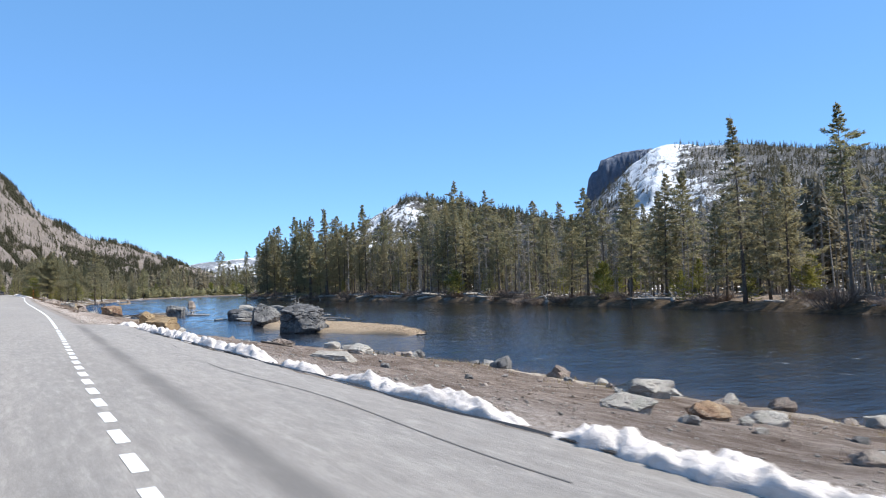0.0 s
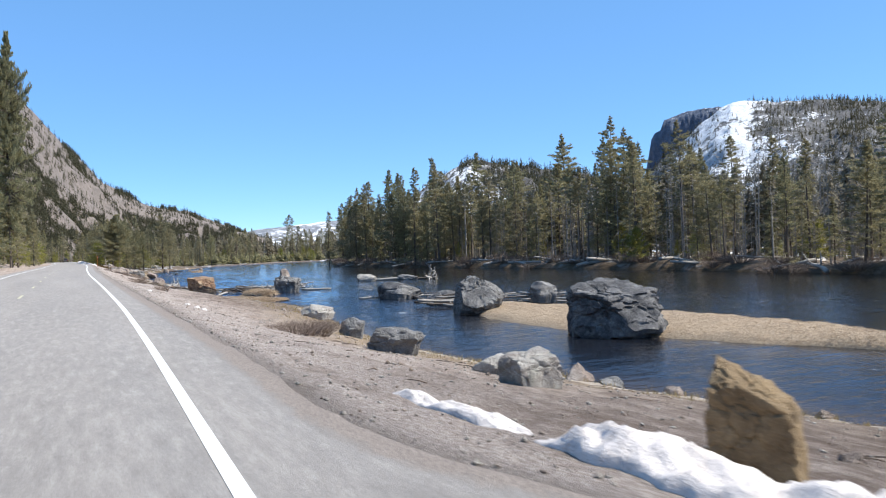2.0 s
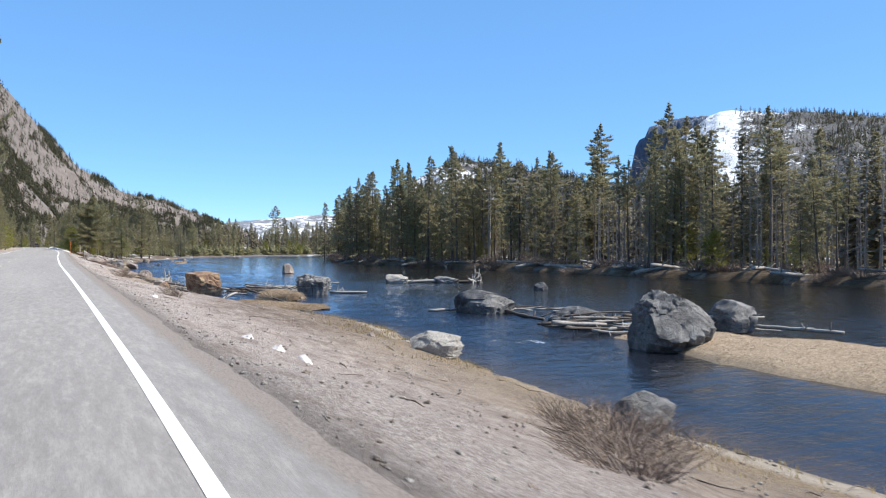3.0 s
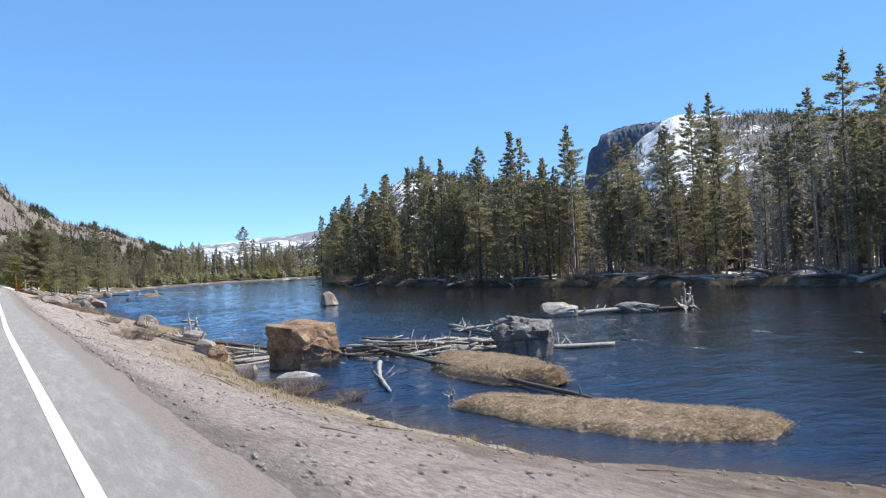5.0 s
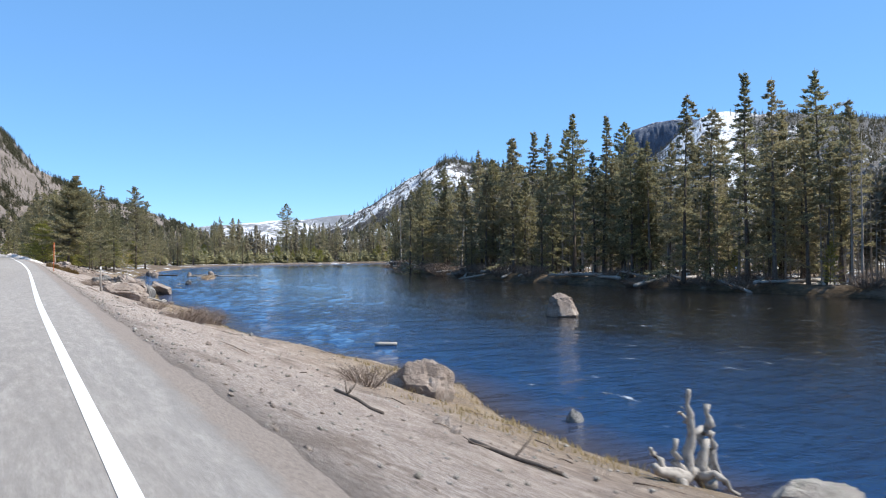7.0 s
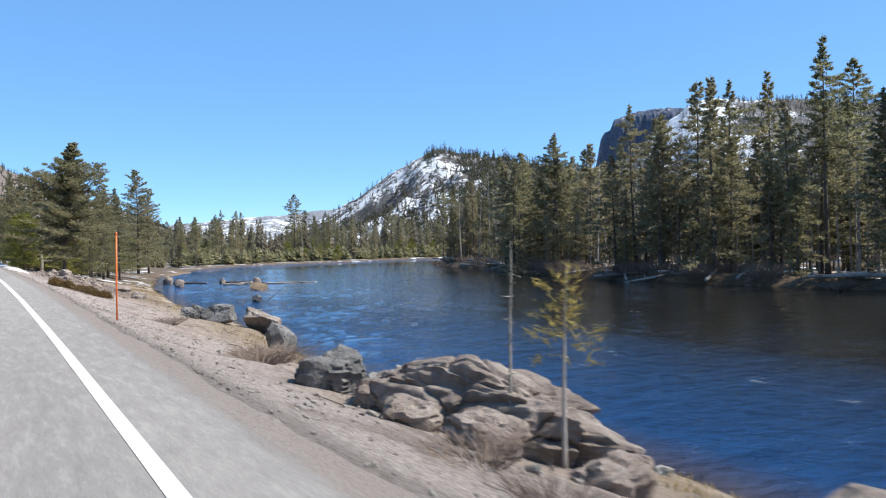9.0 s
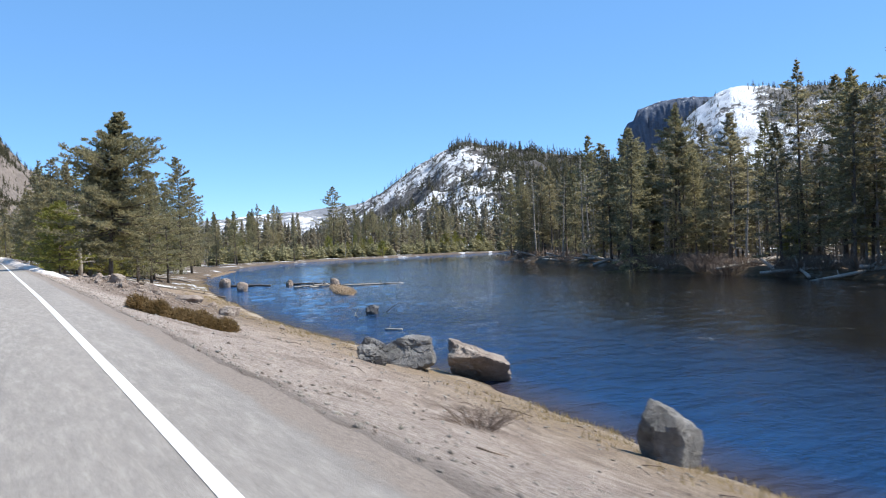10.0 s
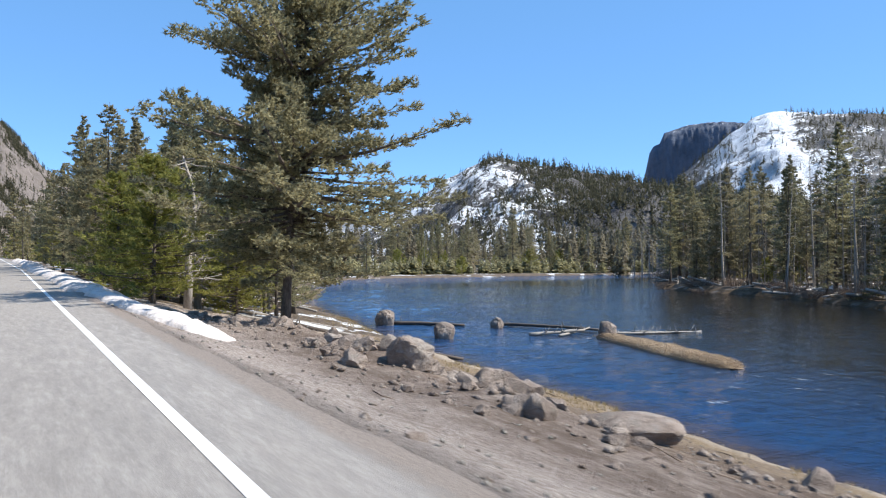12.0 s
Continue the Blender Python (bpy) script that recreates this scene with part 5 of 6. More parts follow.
log("pale log beside the grey boulder", (23.2, 114.2, W + 0.12), (25.9, 112.9, W + 0.1), 0.11, 0.08, 73)
log("pale branchy log in the river", (26.3, 127.0, W + 0.2), (25.0, 119.6, W + 0.1), 0.12, 0.08, 74, None, 9)
log("pale branchy log lying across another", (24.4, 123.4, W + 0.25), (26.9, 122.3, W + 0.5), 0.1, 0.05, 75, None, 9)
log("pale log beside a flat boulder", (35.8, 127.6, W + 0.1), (40.0, 125.6, W + 0.2), 0.17, 0.13, 76, None, 4)
log("dark log beside the upturned root", (39.6, 125.8, W + 0.12), (42.6, 123.2, W + 0.16), 0.13, 0.1, 77, DRIFT_DARK, 2)
log("pale log on the sandbar", (28.6, 81.0, W + 0.35), (30.7, 74.0, W + 0.3), 0.1, 0.07, 78, None, 4)
log("dark log caught on a boulder", (26.0, 93.0, W + 0.2), (25.0, 86.5, W + 0.05), 0.13, 0.07, 79, DRIFT_DARK, 3)
log("short pale log in front of a dark boulder", (22.2, 94.0, W + 0.08), (23.8, 93.4, W + 0.12), 0.09, 0.07, 80)
log("pale branchy log on the sandbar", (31.6, 265.0, W + 0.1), (35.2, 264.2, W + 0.3), 0.12, 0.08, 81, None, 8, 0.06)
log("pale forked log against a boulder", (33.0, 263.9, W + 0.08), (36.6, 265.4, W + 0.35), 0.09, 0.05, 181, None, 6, 0.07)
log("pale log with upright broken boughs", (36.5, 263.2, W + 0.12), (43.3, 262.3, W + 0.02), 0.09, 0.05, 82, None, 16, 0.04)
log("short bleached log among branches", (38.6, 263.8, W + 0.1), (41.6, 262.0, W + 0.12), 0.07, 0.04, 182, None, 9, 0.06)
log("dark log stretching over the water", (34.0, 272.6, W + 0.1), (37.0, 265.0, W + 0.12), 0.12, 0.08, 83, DRIFT_DARK, 2)
log("brown log between two boulders", (28.0, 276.3, W + 0.1), (31.5, 272.5, W + 0.06), 0.14, 0.1, 84, DRIFT_DARK, 2)
log("short white floating log", (17.5, 155.8, W + 0.04), (18.4, 155.4, W + 0.05), 0.09, 0.08, 85, None, 0)
log("short white floating log", (21.4, 221.7, W + 0.03), (22.0, 220.9, W + 0.04), 0.06, 0.05, 86, None, 1)
log("pale twig-like log beside a rock", (24.0, 231.4, W + 0.08), (23.2, 229.3, W + 0.05), 0.05, 0.03, 87, None, 5)
log("pale twig-like log beside a rock", (25.8, 230.6, W + 0.05), (26.4, 229.8, W + 0.7), 0.04, 0.02, 88, None, 2)


def on_ground(x, y, lift=0.0):
    return (x, y, max(WATER, float(ground_level(np.array([x]), np.array([y]))[0])) + lift)


for k, (x0, y0, x1, y1, r, m) in enumerate(((8.3, 129.6, 8.1, 127.6, 0.035, 1), (8.9, 126.0, 10.9, 124.4, 0.1, 1), (10.2, 126.6, 12.6, 124.0, 0.09, 1), (11.2, 127.4, 15.6, 123.6, 0.1, 1), (7.5, 135.2, 7.7, 134.0, 0.035, 1), (8.2, 132.6, 8.7, 131.4, 0.035, 1), (7.6, 90.2, 7.4, 86.6, 0.05, 1), (8.1, 91.2, 8.7, 90.2, 0.07, 1), (11.4, 182.3, 13.3, 180.6, 0.09, 0), (15.2, 262.5, 22.5, 257.5, 0.12, 1), (12.5, 266, 19.0, 262, 0.13, 0), (14, 272, 21, 268, 0.14, 0), (10.5, 276, 15, 270, 0.12, 0), (9.8, 32.4, 10.6, 31.0, 0.05, 1), (20, 290, 25, 284, 0.14, 0), (15, 285, 21, 280, 0.13, 1))):
    log(("bleached grey log lying on the bank", "dark rotting log lying on the bank")[m], on_ground(x0, y0, r * 0.6), on_ground(x1, y1, r * 0.6), r, r * 0.7, 90 + k, (DRIFT, DRIFT_DARK)[m], 3, 0.04, "logs on the bank")


def root_stump(label, x, y, z, height, seed, spread=0.7):
    """A stranded root plate: a lying butt of trunk, two unequal upright prongs and twisted side roots."""
    rng = random.Random(seed)
    root = thing("root_stump", label, "stump", at=(x, y, z))

    def limb(name, points, radii):
        fine, rad = [], []
        for i in range(len(points) - 1):
            for s in (0.0, 0.34, 0.67):
                fine.append(Vector(points[i]).lerp(Vector(points[i + 1]), s) + Vector((rng.gauss(0, 1), rng.gauss(0, 1), rng.gauss(0, 1))) * 0.022 * height)
                rad.append((radii[i] * (1 - s) + radii[i + 1] * s) * height * rng.uniform(0.4, 0.8))
        fine.append(Vector(points[-1]))
        rad.append(radii[-1] * height)
        part(name, mesh_of(name, *tube(fine, rad, 8), DRIFT), root)

    w, h = spread, height
    limb("trunk", [(-0.75 * w, -0.1 * w, 0.3 * h), (-0.3 * w, 0, 0.12 * h), (0.15 * w, 0.05, 0.08 * h), (0.55 * w, 0.1, -0.05 * h)], [0.05, 0.13, 0.16, 0.1])
    limb("root", [(-0.05 * w, 0, 0.1 * h), (0.0, 0.03, 0.45 * h), (0.02 * w, 0.0, 0.75 * h), (-0.02 * w, 0, 1.0 * h)], [0.12, 0.075, 0.05, 0.025])
    limb("root", [(0.15 * w, 0, 0.12 * h), (0.3 * w, 0.06, 0.4 * h), (0.36 * w, 0.02, 0.62 * h), (0.34 * w, 0.0, 0.82 * h)], [0.11, 0.085, 0.07, 0.04])
    limb("root", [(0.02 * w, 0.03, 0.5 * h), (0.2 * w, -0.05, 0.58 * h), (0.38 * w, 0.0, 0.52 * h)], [0.05, 0.05, 0.04])
    limb("root", [(0.3 * w, 0.06, 0.4 * h), (0.5 * w, 0.0, 0.25 * h), (0.62 * w, -0.1, -0.04 * h)], [0.06, 0.05, 0.03])
    limb("root", [(0.0, 0.03, 0.66 * h), (-0.14 * w, 0.0, 0.78 * h), (-0.2 * w, -0.05, 0.84 * h)], [0.03, 0.022, 0.01])
    limb("root", [(-0.2 * w, 0, 0.1 * h), (-0.35 * w, -0.25 * w, 0.06 * h), (-0.45 * w, -0.45 * w, -0.04 * h)], [0.08, 0.06, 0.02])
    limb("root", [(-0.45 * w, -0.02, 0.2 * h), (-0.62 * w, 0.05, 0.36 * h), (-0.72 * w, 0.02, 0.46 * h)], [0.07, 0.05, 0.02])
    limb("root", [(-0.1 * w, 0.05, 0.12 * h), (-0.22 * w, 0.1, 0.3 * h), (-0.2 * w, 0.08, 0.5 * h)], [0.09, 0.06, 0.03])
    limb("root", [(0.45 * w, 0.08, 0.05 * h), (0.5 * w, 0.0, 0.3 * h), (0.42 * w, 0.0, 0.52 * h)], [0.08, 0.06, 0.04])
    limb("root", [(0.2 * w, 0, 0.1 * h), (0.25 * w, -0.3 * w, 0.12 * h), (0.4 * w, -0.5 * w, -0.04 * h)], [0.07, 0.05, 0.02])
    return root


root_stump("bleached upturned tree root on the shore", 13.15, 133.7, on_ground(13.15, 133.7)[2], 1.6, 5, 1.2)
root_stump("bleached upturned tree root in the river", 42.0, 123.6, W, 1.75, 6, 1.3)
root_stump("small grey root in the shallows", 14.6, 107.6, W, 0.35, 7, 0.3)

for k, (x0, y0, x1, y1, r) in enumerate(((9.2, 126.9, 11.6, 125.4, 0.07), (10.2, 126.3, 13.2, 125.0, 0.09), (11.0, 126.6, 14.0, 127.3, 0.07), (12.2, 126.6, 15.6, 124.8, 0.1), (13.2, 125.6, 16.6, 123.4, 0.12), (12.0, 125.2, 14.6, 123.6, 0.08), (13.6, 126.4, 15.2, 125.2, 0.06), (11.4, 124.8, 13.0, 123.2, 0.07))):
    log("grey-brown weathered log stranded along the shore", on_ground(x0, y0, r * 0.5), on_ground(x1, y1, r * 0.5 + 0.06), r * 0.75, r * 0.55, 140 + k, (DRIFT_DARK, DRIFT, DRIFT_DARK, DRIFT_DARK)[k % 4], 2, 0.03, "logs on the bank")

# ---- snow ----
def snow_bank(label, spine, width, height, seed, lumpy=1.0):
    """A ridge of ploughed snow along a spine of x and y, lumpy and eaten away at its edges."""
    pts = np.array(spine, float)
    length = float(np.hypot(*np.diff(pts, axis=0).T).sum())
    n, mrows = max(16, int(length / 0.08)), 21
    t = np.linspace(0, 1, n)
    k = np.linspace(0, 1, len(pts))
    px, py = np.interp(t, k, pts[:, 0]), np.interp(t, k, pts[:, 1])
    v = np.linspace(-1, 1, mrows)
    S, Vv = np.meshgrid(t * length, v, indexing="ij")
    ends = np.clip(np.minimum(S, length - S) / 0.7, 0, 1) ** 0.6
    half = width * 0.5 * (1 + 0.3 * wobble(S, Vv * 0, 0.55, seed) + 0.15 * wobble(S, Vv * 0, 0.17, seed + 2)) * (0.25 + 0.75 * ends)
    X = px[:, None] + half * Vv
    Y = py[:, None] + 0.05 * wobble(S, Vv, 0.3, seed)
    base = np.maximum(ground_level(X, Y), np.where(X < pave_edge(Y), road_level(Y), -9))
    lump = 0.8 + lumpy * 0.45 * wobble(S, Vv * 0.5, 0.42, seed + 1) + lumpy * 0.3 * bumps(S, Vv * 0.4, 0.26, seed + 3, 4, 0.65)
    Z = base - 0.05 + (height * np.clip(lump, 0.15, 2) + 0.05) * np.sqrt(np.clip(1 - Vv ** 2, 0, 1)) * ends
    me = big_mesh("snow_bank", np.stack([X.ravel(), Y.ravel(), Z.ravel()], 1), grid_faces(n, mrows)[:, ::-1], SNOW)
    return tagged(new("snow_bank", me), label, "snow bank", "snow beside the road")


snow_bank("lumpy melting snow bank beside the turnout", [(5.1, -6), (5.15, 1), (5.25, 5), (5.45, 7.7)], 0.65, 0.21, 1)
snow_bank("lumpy melting snow bank beside the turnout", [(5.5, 8.2), (5.52, 13.8)], 0.52, 0.18, 2)
snow_bank("lumpy melting snow bank beside the turnout", [(5.52, 14.1), (5.5, 16.1)], 0.52, 0.18, 3)
snow_bank("long low melting snow bank beside the turnout", [(5.5, 16.7), (5.56, 25), (5.6, 31), (5.58, 33.4)], 0.5, 0.18, 4, 1.35)
snow_bank("melting snow bank beside the ochre boulders", [(5.85, 38.2), (5.95, 40.2), (5.9, 42.2)], 0.8, 0.26, 5)
snow_bank("thin melting snow strip beside the gravel", [(5.85, 42.3), (5.55, 45.2)], 0.4, 0.12, 6)
for k, (x, y) in enumerate(((6.4, 70.6), (6.5, 68.6), (6.55, 67.0), (6.0, 83.0))):
    snow_bank("small remnant of snow on the gravel", [(x, y - 0.5), (x + 0.1, y + 0.5)], 0.35, 0.14, 10 + k)
snow_bank("bright snow bank along the road under the pines", [(8.0, 244.2), (7.45, 247), (7.0, 251), (6.85, 256)], 1.45, 0.3, 20, 0.35)
snow_bank("bright snow bank along the road under the pines", [(6.85, 257), (6.9, 268), (6.8, 280), (6.5, 300)], 1.9, 0.36, 21, 0.4)
snow_bank("far snow bank along the road", [(6.4, 302), (6.2, 320), (5.6, 350)], 1.6, 0.45, 22)
part("wet_edge", strip("wet_edge", lambda y: 5.01 + 0.03 * math.sin(y * 1.1) + 0.012 * math.sin(y * 4.7) + 0.01 * y, lambda y: 5.08 + 0.03 * math.sin(y * 1.1) + 0.02 * math.sin(y * 3.3 + 0.4) + 0.01 * y, -6, 33, 0.006, WET, 0.2), road, "dark wet strip where snow melts")
part("crack", strip("crack", lambda y: 4.6 + 0.07 * math.sin(y * 0.9) + 0.03 * math.sin(y * 3.1), lambda y: 4.616 + 0.07 * math.sin(y * 0.9) + 0.03 * math.sin(y * 3.1 + 0.3), 20.5, 30.5, 0.002, TAR, 0.15), road, "thin crack in the asphalt")
part("crack", strip("crack", lambda y: 4.35 + 0.09 * math.sin(y * 0.7), lambda y: 4.37 + 0.09 * math.sin(y * 0.7), 6, 17, 0.004, TAR, 0.2), road, "thin crack in the asphalt")

# ---- shrubs ----
def shrub_mesh(seed, count, spread, height, material, thick=0.007):
    """A bare shrub of thin curved twigs."""
    rng = random.Random(seed)
    V, F = [], []
    for _ in range(count):
        a, r = rng.uniform(0, 6.28), spread * math.sqrt(rng.random())
        p = Vector((math.cos(a) * r * 0.55, math.sin(a) * r * 0.55, -0.05))
        d = Vector((math.cos(a) * r + rng.uniform(-0.2, 0.2), math.sin(a) * r + rng.uniform(-0.2, 0.2), height * rng.uniform(0.5, 1.1)))
        mid = p + d * 0.5 + Vector((rng.uniform(-0.08, 0.08), rng.uniform(-0.08, 0.08), 0.06))
        v, f = tube([p, mid, p + d], [thick, thick * 0.75, thick * 0.3], 3)
        o = len(V)
        V.extend(v)
        F.extend(tuple(i + o for i in q) for q in f)
        for _ in range(3):
            e = mid + d * rng.uniform(0, 0.3)
            v, f = tube([e, e + Vector((rng.uniform(-1, 1), rng.uniform(-1, 1), rng.uniform(0.2, 1.2))) * 0.22 * height], [thick * 0.5, thick * 0.2], 3)
            o = len(V)
            V.extend(v)
            F.extend(tuple(i + o for i in q) for q in f)
    return mesh_of("shrub", V, F, material, False)


SHRUBS = [shrub_mesh(700 + k, 130, 0.62, h, TWIG) for k, h in enumerate((0.42, 0.55, 0.7))]


def shrub(label, x, y, size, index, seed):
    ob = tagged(new("shrub", SHRUBS[index % 3]), label, "shrub", "dry shrubs on the bank")
    ob.matrix_world = pose(*on_ground(x, y), 0, 0, seed * 77.0) @ Matrix.Diagonal((size * 1.15, size, size, 1))


for k, (x, y, s, i) in enumerate(((8.3, 60.4, 1.1, 0), (9.0, 61.6, 1.2, 0), (9.7, 62.6, 1.0, 1), (10.2, 64.2, 0.9, 0), (8.1, 121.6, 0.9, 1), (8.8, 122.2, 0.8, 1), (10.1, 140.0, 0.8, 1), (6.8, 84.6, 0.5, 2), (7.1, 85.3, 0.45, 1), (9.9, 194.6, 0.7, 0), (9.0, 181.6, 1.0, 0), (9.8, 183.0, 0.9, 0), (8.6, 180.4, 0.8, 0), (8.6, 152, 1.0, 1), (9.4, 154.5, 1.1, 0), (10.6, 158.0, 1.2, 1), (9.5, 163.0, 0.9, 0), (11.8, 161.0, 1.0, 1), (12.4, 188.0, 0.8, 0), (7.6, 171.0, 0.7, 0), (7.3, 169.6, 0.6, 0), (13.6, 124.6, 0.8, 1))):
    shrub("bare grey-brown twiggy shrub on the bank", x, y, s, i, k)
for k in range(9):
    shrub("reddish bare willow shrub standing in the shallows", 11.6 + 0.8 * math.sin(k * 2.1), 109.0 + k * 0.7 + 0.4 * math.sin(k * 5.0), 0.4 + 0.25 * abs(math.sin(k * 1.3)), k, 40 + k)


def low_bush(label, spine, width, height, seed, count):
    """A low, dense brown evergreen mat: short sprays of foliage in uneven clumps over stems."""
    r = np.random.RandomState(seed)
    pts = np.array(spine, float)
    k = np.arange(len(pts))
    mounds = r.rand(26) * (len(pts) - 1)
    pick = r.randint(0, 26, count)
    s = np.clip(mounds[pick] + r.randn(count) * 0.05, 0, len(pts) - 1)
    off = (r.rand(26, 2) - 0.5) * width
    size = (0.24 + 0.2 * r.rand(26))[pick]
    a, q = r.rand(count) * 6.28, np.sqrt(r.rand(count))
    x = np.interp(s, k, pts[:, 0]) + off[pick, 0] + np.cos(a) * q * size
    y = np.interp(s, k, pts[:, 1]) + off[pick, 1] + np.sin(a) * q * size
    z = ground_level(x, y) + height * (0.55 + 0.55 * r.rand(26))[pick] * np.sqrt(1.02 - q * q) * (0.25 + 0.75 * r.rand(count))
    p = np.stack([x, y, z], 1)
    way = np.stack([np.cos(a) * q, np.sin(a) * q, 0.55 + 0 * a], 1) + r.randn(count, 3) * 0.5
    way /= np.linalg.norm(way, axis=1)[:, None]
    e = np.cross(way, r.randn(count, 3))
    e /= np.linalg.norm(e, axis=1)[:, None]
    ln = (0.05 + 0.08 * r.rand(count))[:, None]
    v = np.stack([p - way * ln * 0.4 + e * ln * 0.13, p + way * ln, p - way * ln * 0.4 - e * ln * 0.13], 1).reshape(-1, 3)
    ob = new("low_bush", big_mesh("low_bush", v, np.arange(3 * count).reshape(-1, 3), NEEDLES_BROWN, False))
    return tagged(ob, label, "bush")


low_bush("low matted brown evergreen bush on the gravel", [(7.65, 209.1), (8.3, 208.5), (8.9, 207.6), (9.4, 206.6)], 0.6, 0.44, 1, 30000)

# ---- roadside things ----
def stake():
    root = thing("snow_stake", "thin bright orange snow marker stake", "marker stake", at=on_ground(6.4, 183.4))
    m = Nodes("orange_plastic", 0.45)
    p = m.coords("Object")
    m.color(m.mix(m.step(m.noise(p, 6, 4), 0.4, 0.7), (0.85, 0.2, 0.05), (0.78, 0.16, 0.06)))
    part("pole", mesh_of("pole", *tube([(0, 0, -0.2), (0.01, 0, 0.9), (0.03, 0.0, 1.88)], [0.02, 0.02, 0.018], 10), m.mat), root)
    part("cap", mesh_of("cap", *tube([(0.03, 0, 1.87), (0.031, 0, 1.93)], [0.024, 0.02], 10), m.mat), root)


stake()
root = thing("marker_post", "weathered grey marker post on the bank", "post", at=on_ground(7.55, 166.4))
part("post_body", mesh_of("post_body", *tube([(0, 0, -0.2), (0, 0, 0.7), (0.02, 0, 1.24)], [0.06, 0.058, 0.055], 4), BARK_PALE), root)
part("reflector", mesh_of("reflector", [(-0.035, -0.047, 1.08), (0.045, -0.047, 1.08), (0.045, -0.047, 1.2), (-0.035, -0.047, 1.2), (-0.035, -0.04, 1.08), (0.045, -0.04, 1.08), (0.045, -0.04, 1.2), (-0.035, -0.04, 1.2)], [(0, 1, 2, 3), (0, 3, 7, 4), (1, 5, 6, 2), (3, 2, 6, 7), (0, 4, 5, 1)], PAINT_WHITE, False), root, "small white reflector plate")

trunk, crown = tree_meshes("sapling", 801, NEEDLES_SAPLING, BARK_PALE, height=2.35, base=0.52, radius=0.4, boughs=26, twigs=8, blade=0.1, kind="young", thin=0.07, lean=0.05)
root = thing("pine_sapling", "thin pine sapling with a yellow-green tuft", "sapling", at=on_ground(9.5, 172.1))
part("trunk", trunk, root)
part("crown", crown, root)
ob = tagged(new("dead_sapling", SNAGS[2][0]), "bare grey dead sapling among rocks", "sapling")
tagged(part("bough_frame", SNAGS[2][1], ob), kind="stuff")
ob.matrix_world = pose(*on_ground(9.22, 172.8), 0, 5, 40) @ Matrix.Diagonal((0.24, 0.24, 0.24, 1))

# the big pine beside the road and its neighbours
trunk, crown = tree_meshes("big_pine", 811, NEEDLES, BARK, height=13.6, base=0.16, radius=5.7, boughs=300, twigs=84, blade=0.2, kind="broad", limbs=True, lean=0.07, thin=0.12, droop=0.2, ragged=2.6)
root = thing("big_pine", "broad open pine with layered boughs beside the road", "tree", "trees beside the road", at=on_ground(12.0, 251.6))
part("trunk", trunk, root)
part("bough_frame", BOUGH_MESH["big_pine"], root)
part("crown", crown, root)
root = thing("roadside_pine", "very tall pine on the slope beside the road", "tree", "trees beside the road", at=on_ground(-6.3, 178), turn=40)
root.scale = (0.85, 0.85, 2.8)
part("trunk", trunk, root)
part("bough_frame", BOUGH_MESH["big_pine"], root)
part("crown", crown, root)
trunk, crown = tree_meshes("bushy_pine", 812, NEEDLES_YOUNG, BARK, height=6.3, base=0.03, radius=2.6, boughs=170, twigs=32, blade=0.17, kind="broad", limbs=True, thin=0.1)
for x, y, s in ((8.9, 258.6, 0.92), (9.6, 263.5, 1.05), (8.9, 270.0, 1.0), (11.5, 272, 1.1), (13.2, 262.5, 0.85), (14.8, 269, 1.0)):
    root = thing("bushy_pine", "dense yellow-green young pine beside the snow", "tree", "trees beside the road", at=on_ground(x, y), turn=x * 100)
    root.scale = (s, s, s)
    part("trunk", trunk, root)
    part("bough_frame", BOUGH_MESH["bushy_pine"], root)
    part("crown", crown, root)
trunk, crown = tree_meshes("second_pine", 813, NEEDLES, BARK, height=13.5, base=0.08, radius=3.4, boughs=160, twigs=32, blade=0.22, kind="broad", limbs=True, thin=0.1)
for x, y, s in ((30.5, 316, 1.42), (33.5, 322, 1.2), (18.5, 272, 0.8), (16.2, 266, 0.6), (21.5, 279, 0.85), (15.0, 283, 1.0), (11.0, 287, 0.62), (20.5, 282, 0.75), (9.8, 301, 0.68), (8.8, 280, 0.55), (12.8, 277, 0.6), (9.2, 293, 0.72), (13.6, 296, 0.75), (8.9, 311, 0.8), (16.5, 303, 0.8)):
    root = thing("pine_tree", "full pine tree beside the river", "tree", "trees beside the road", at=on_ground(x, y), turn=x * 70)
    root.scale = (s, s, s)
    part("trunk", trunk, root)
    part("bough_frame", BOUGH_MESH["second_pine"], root)
    part("crown", crown, root)


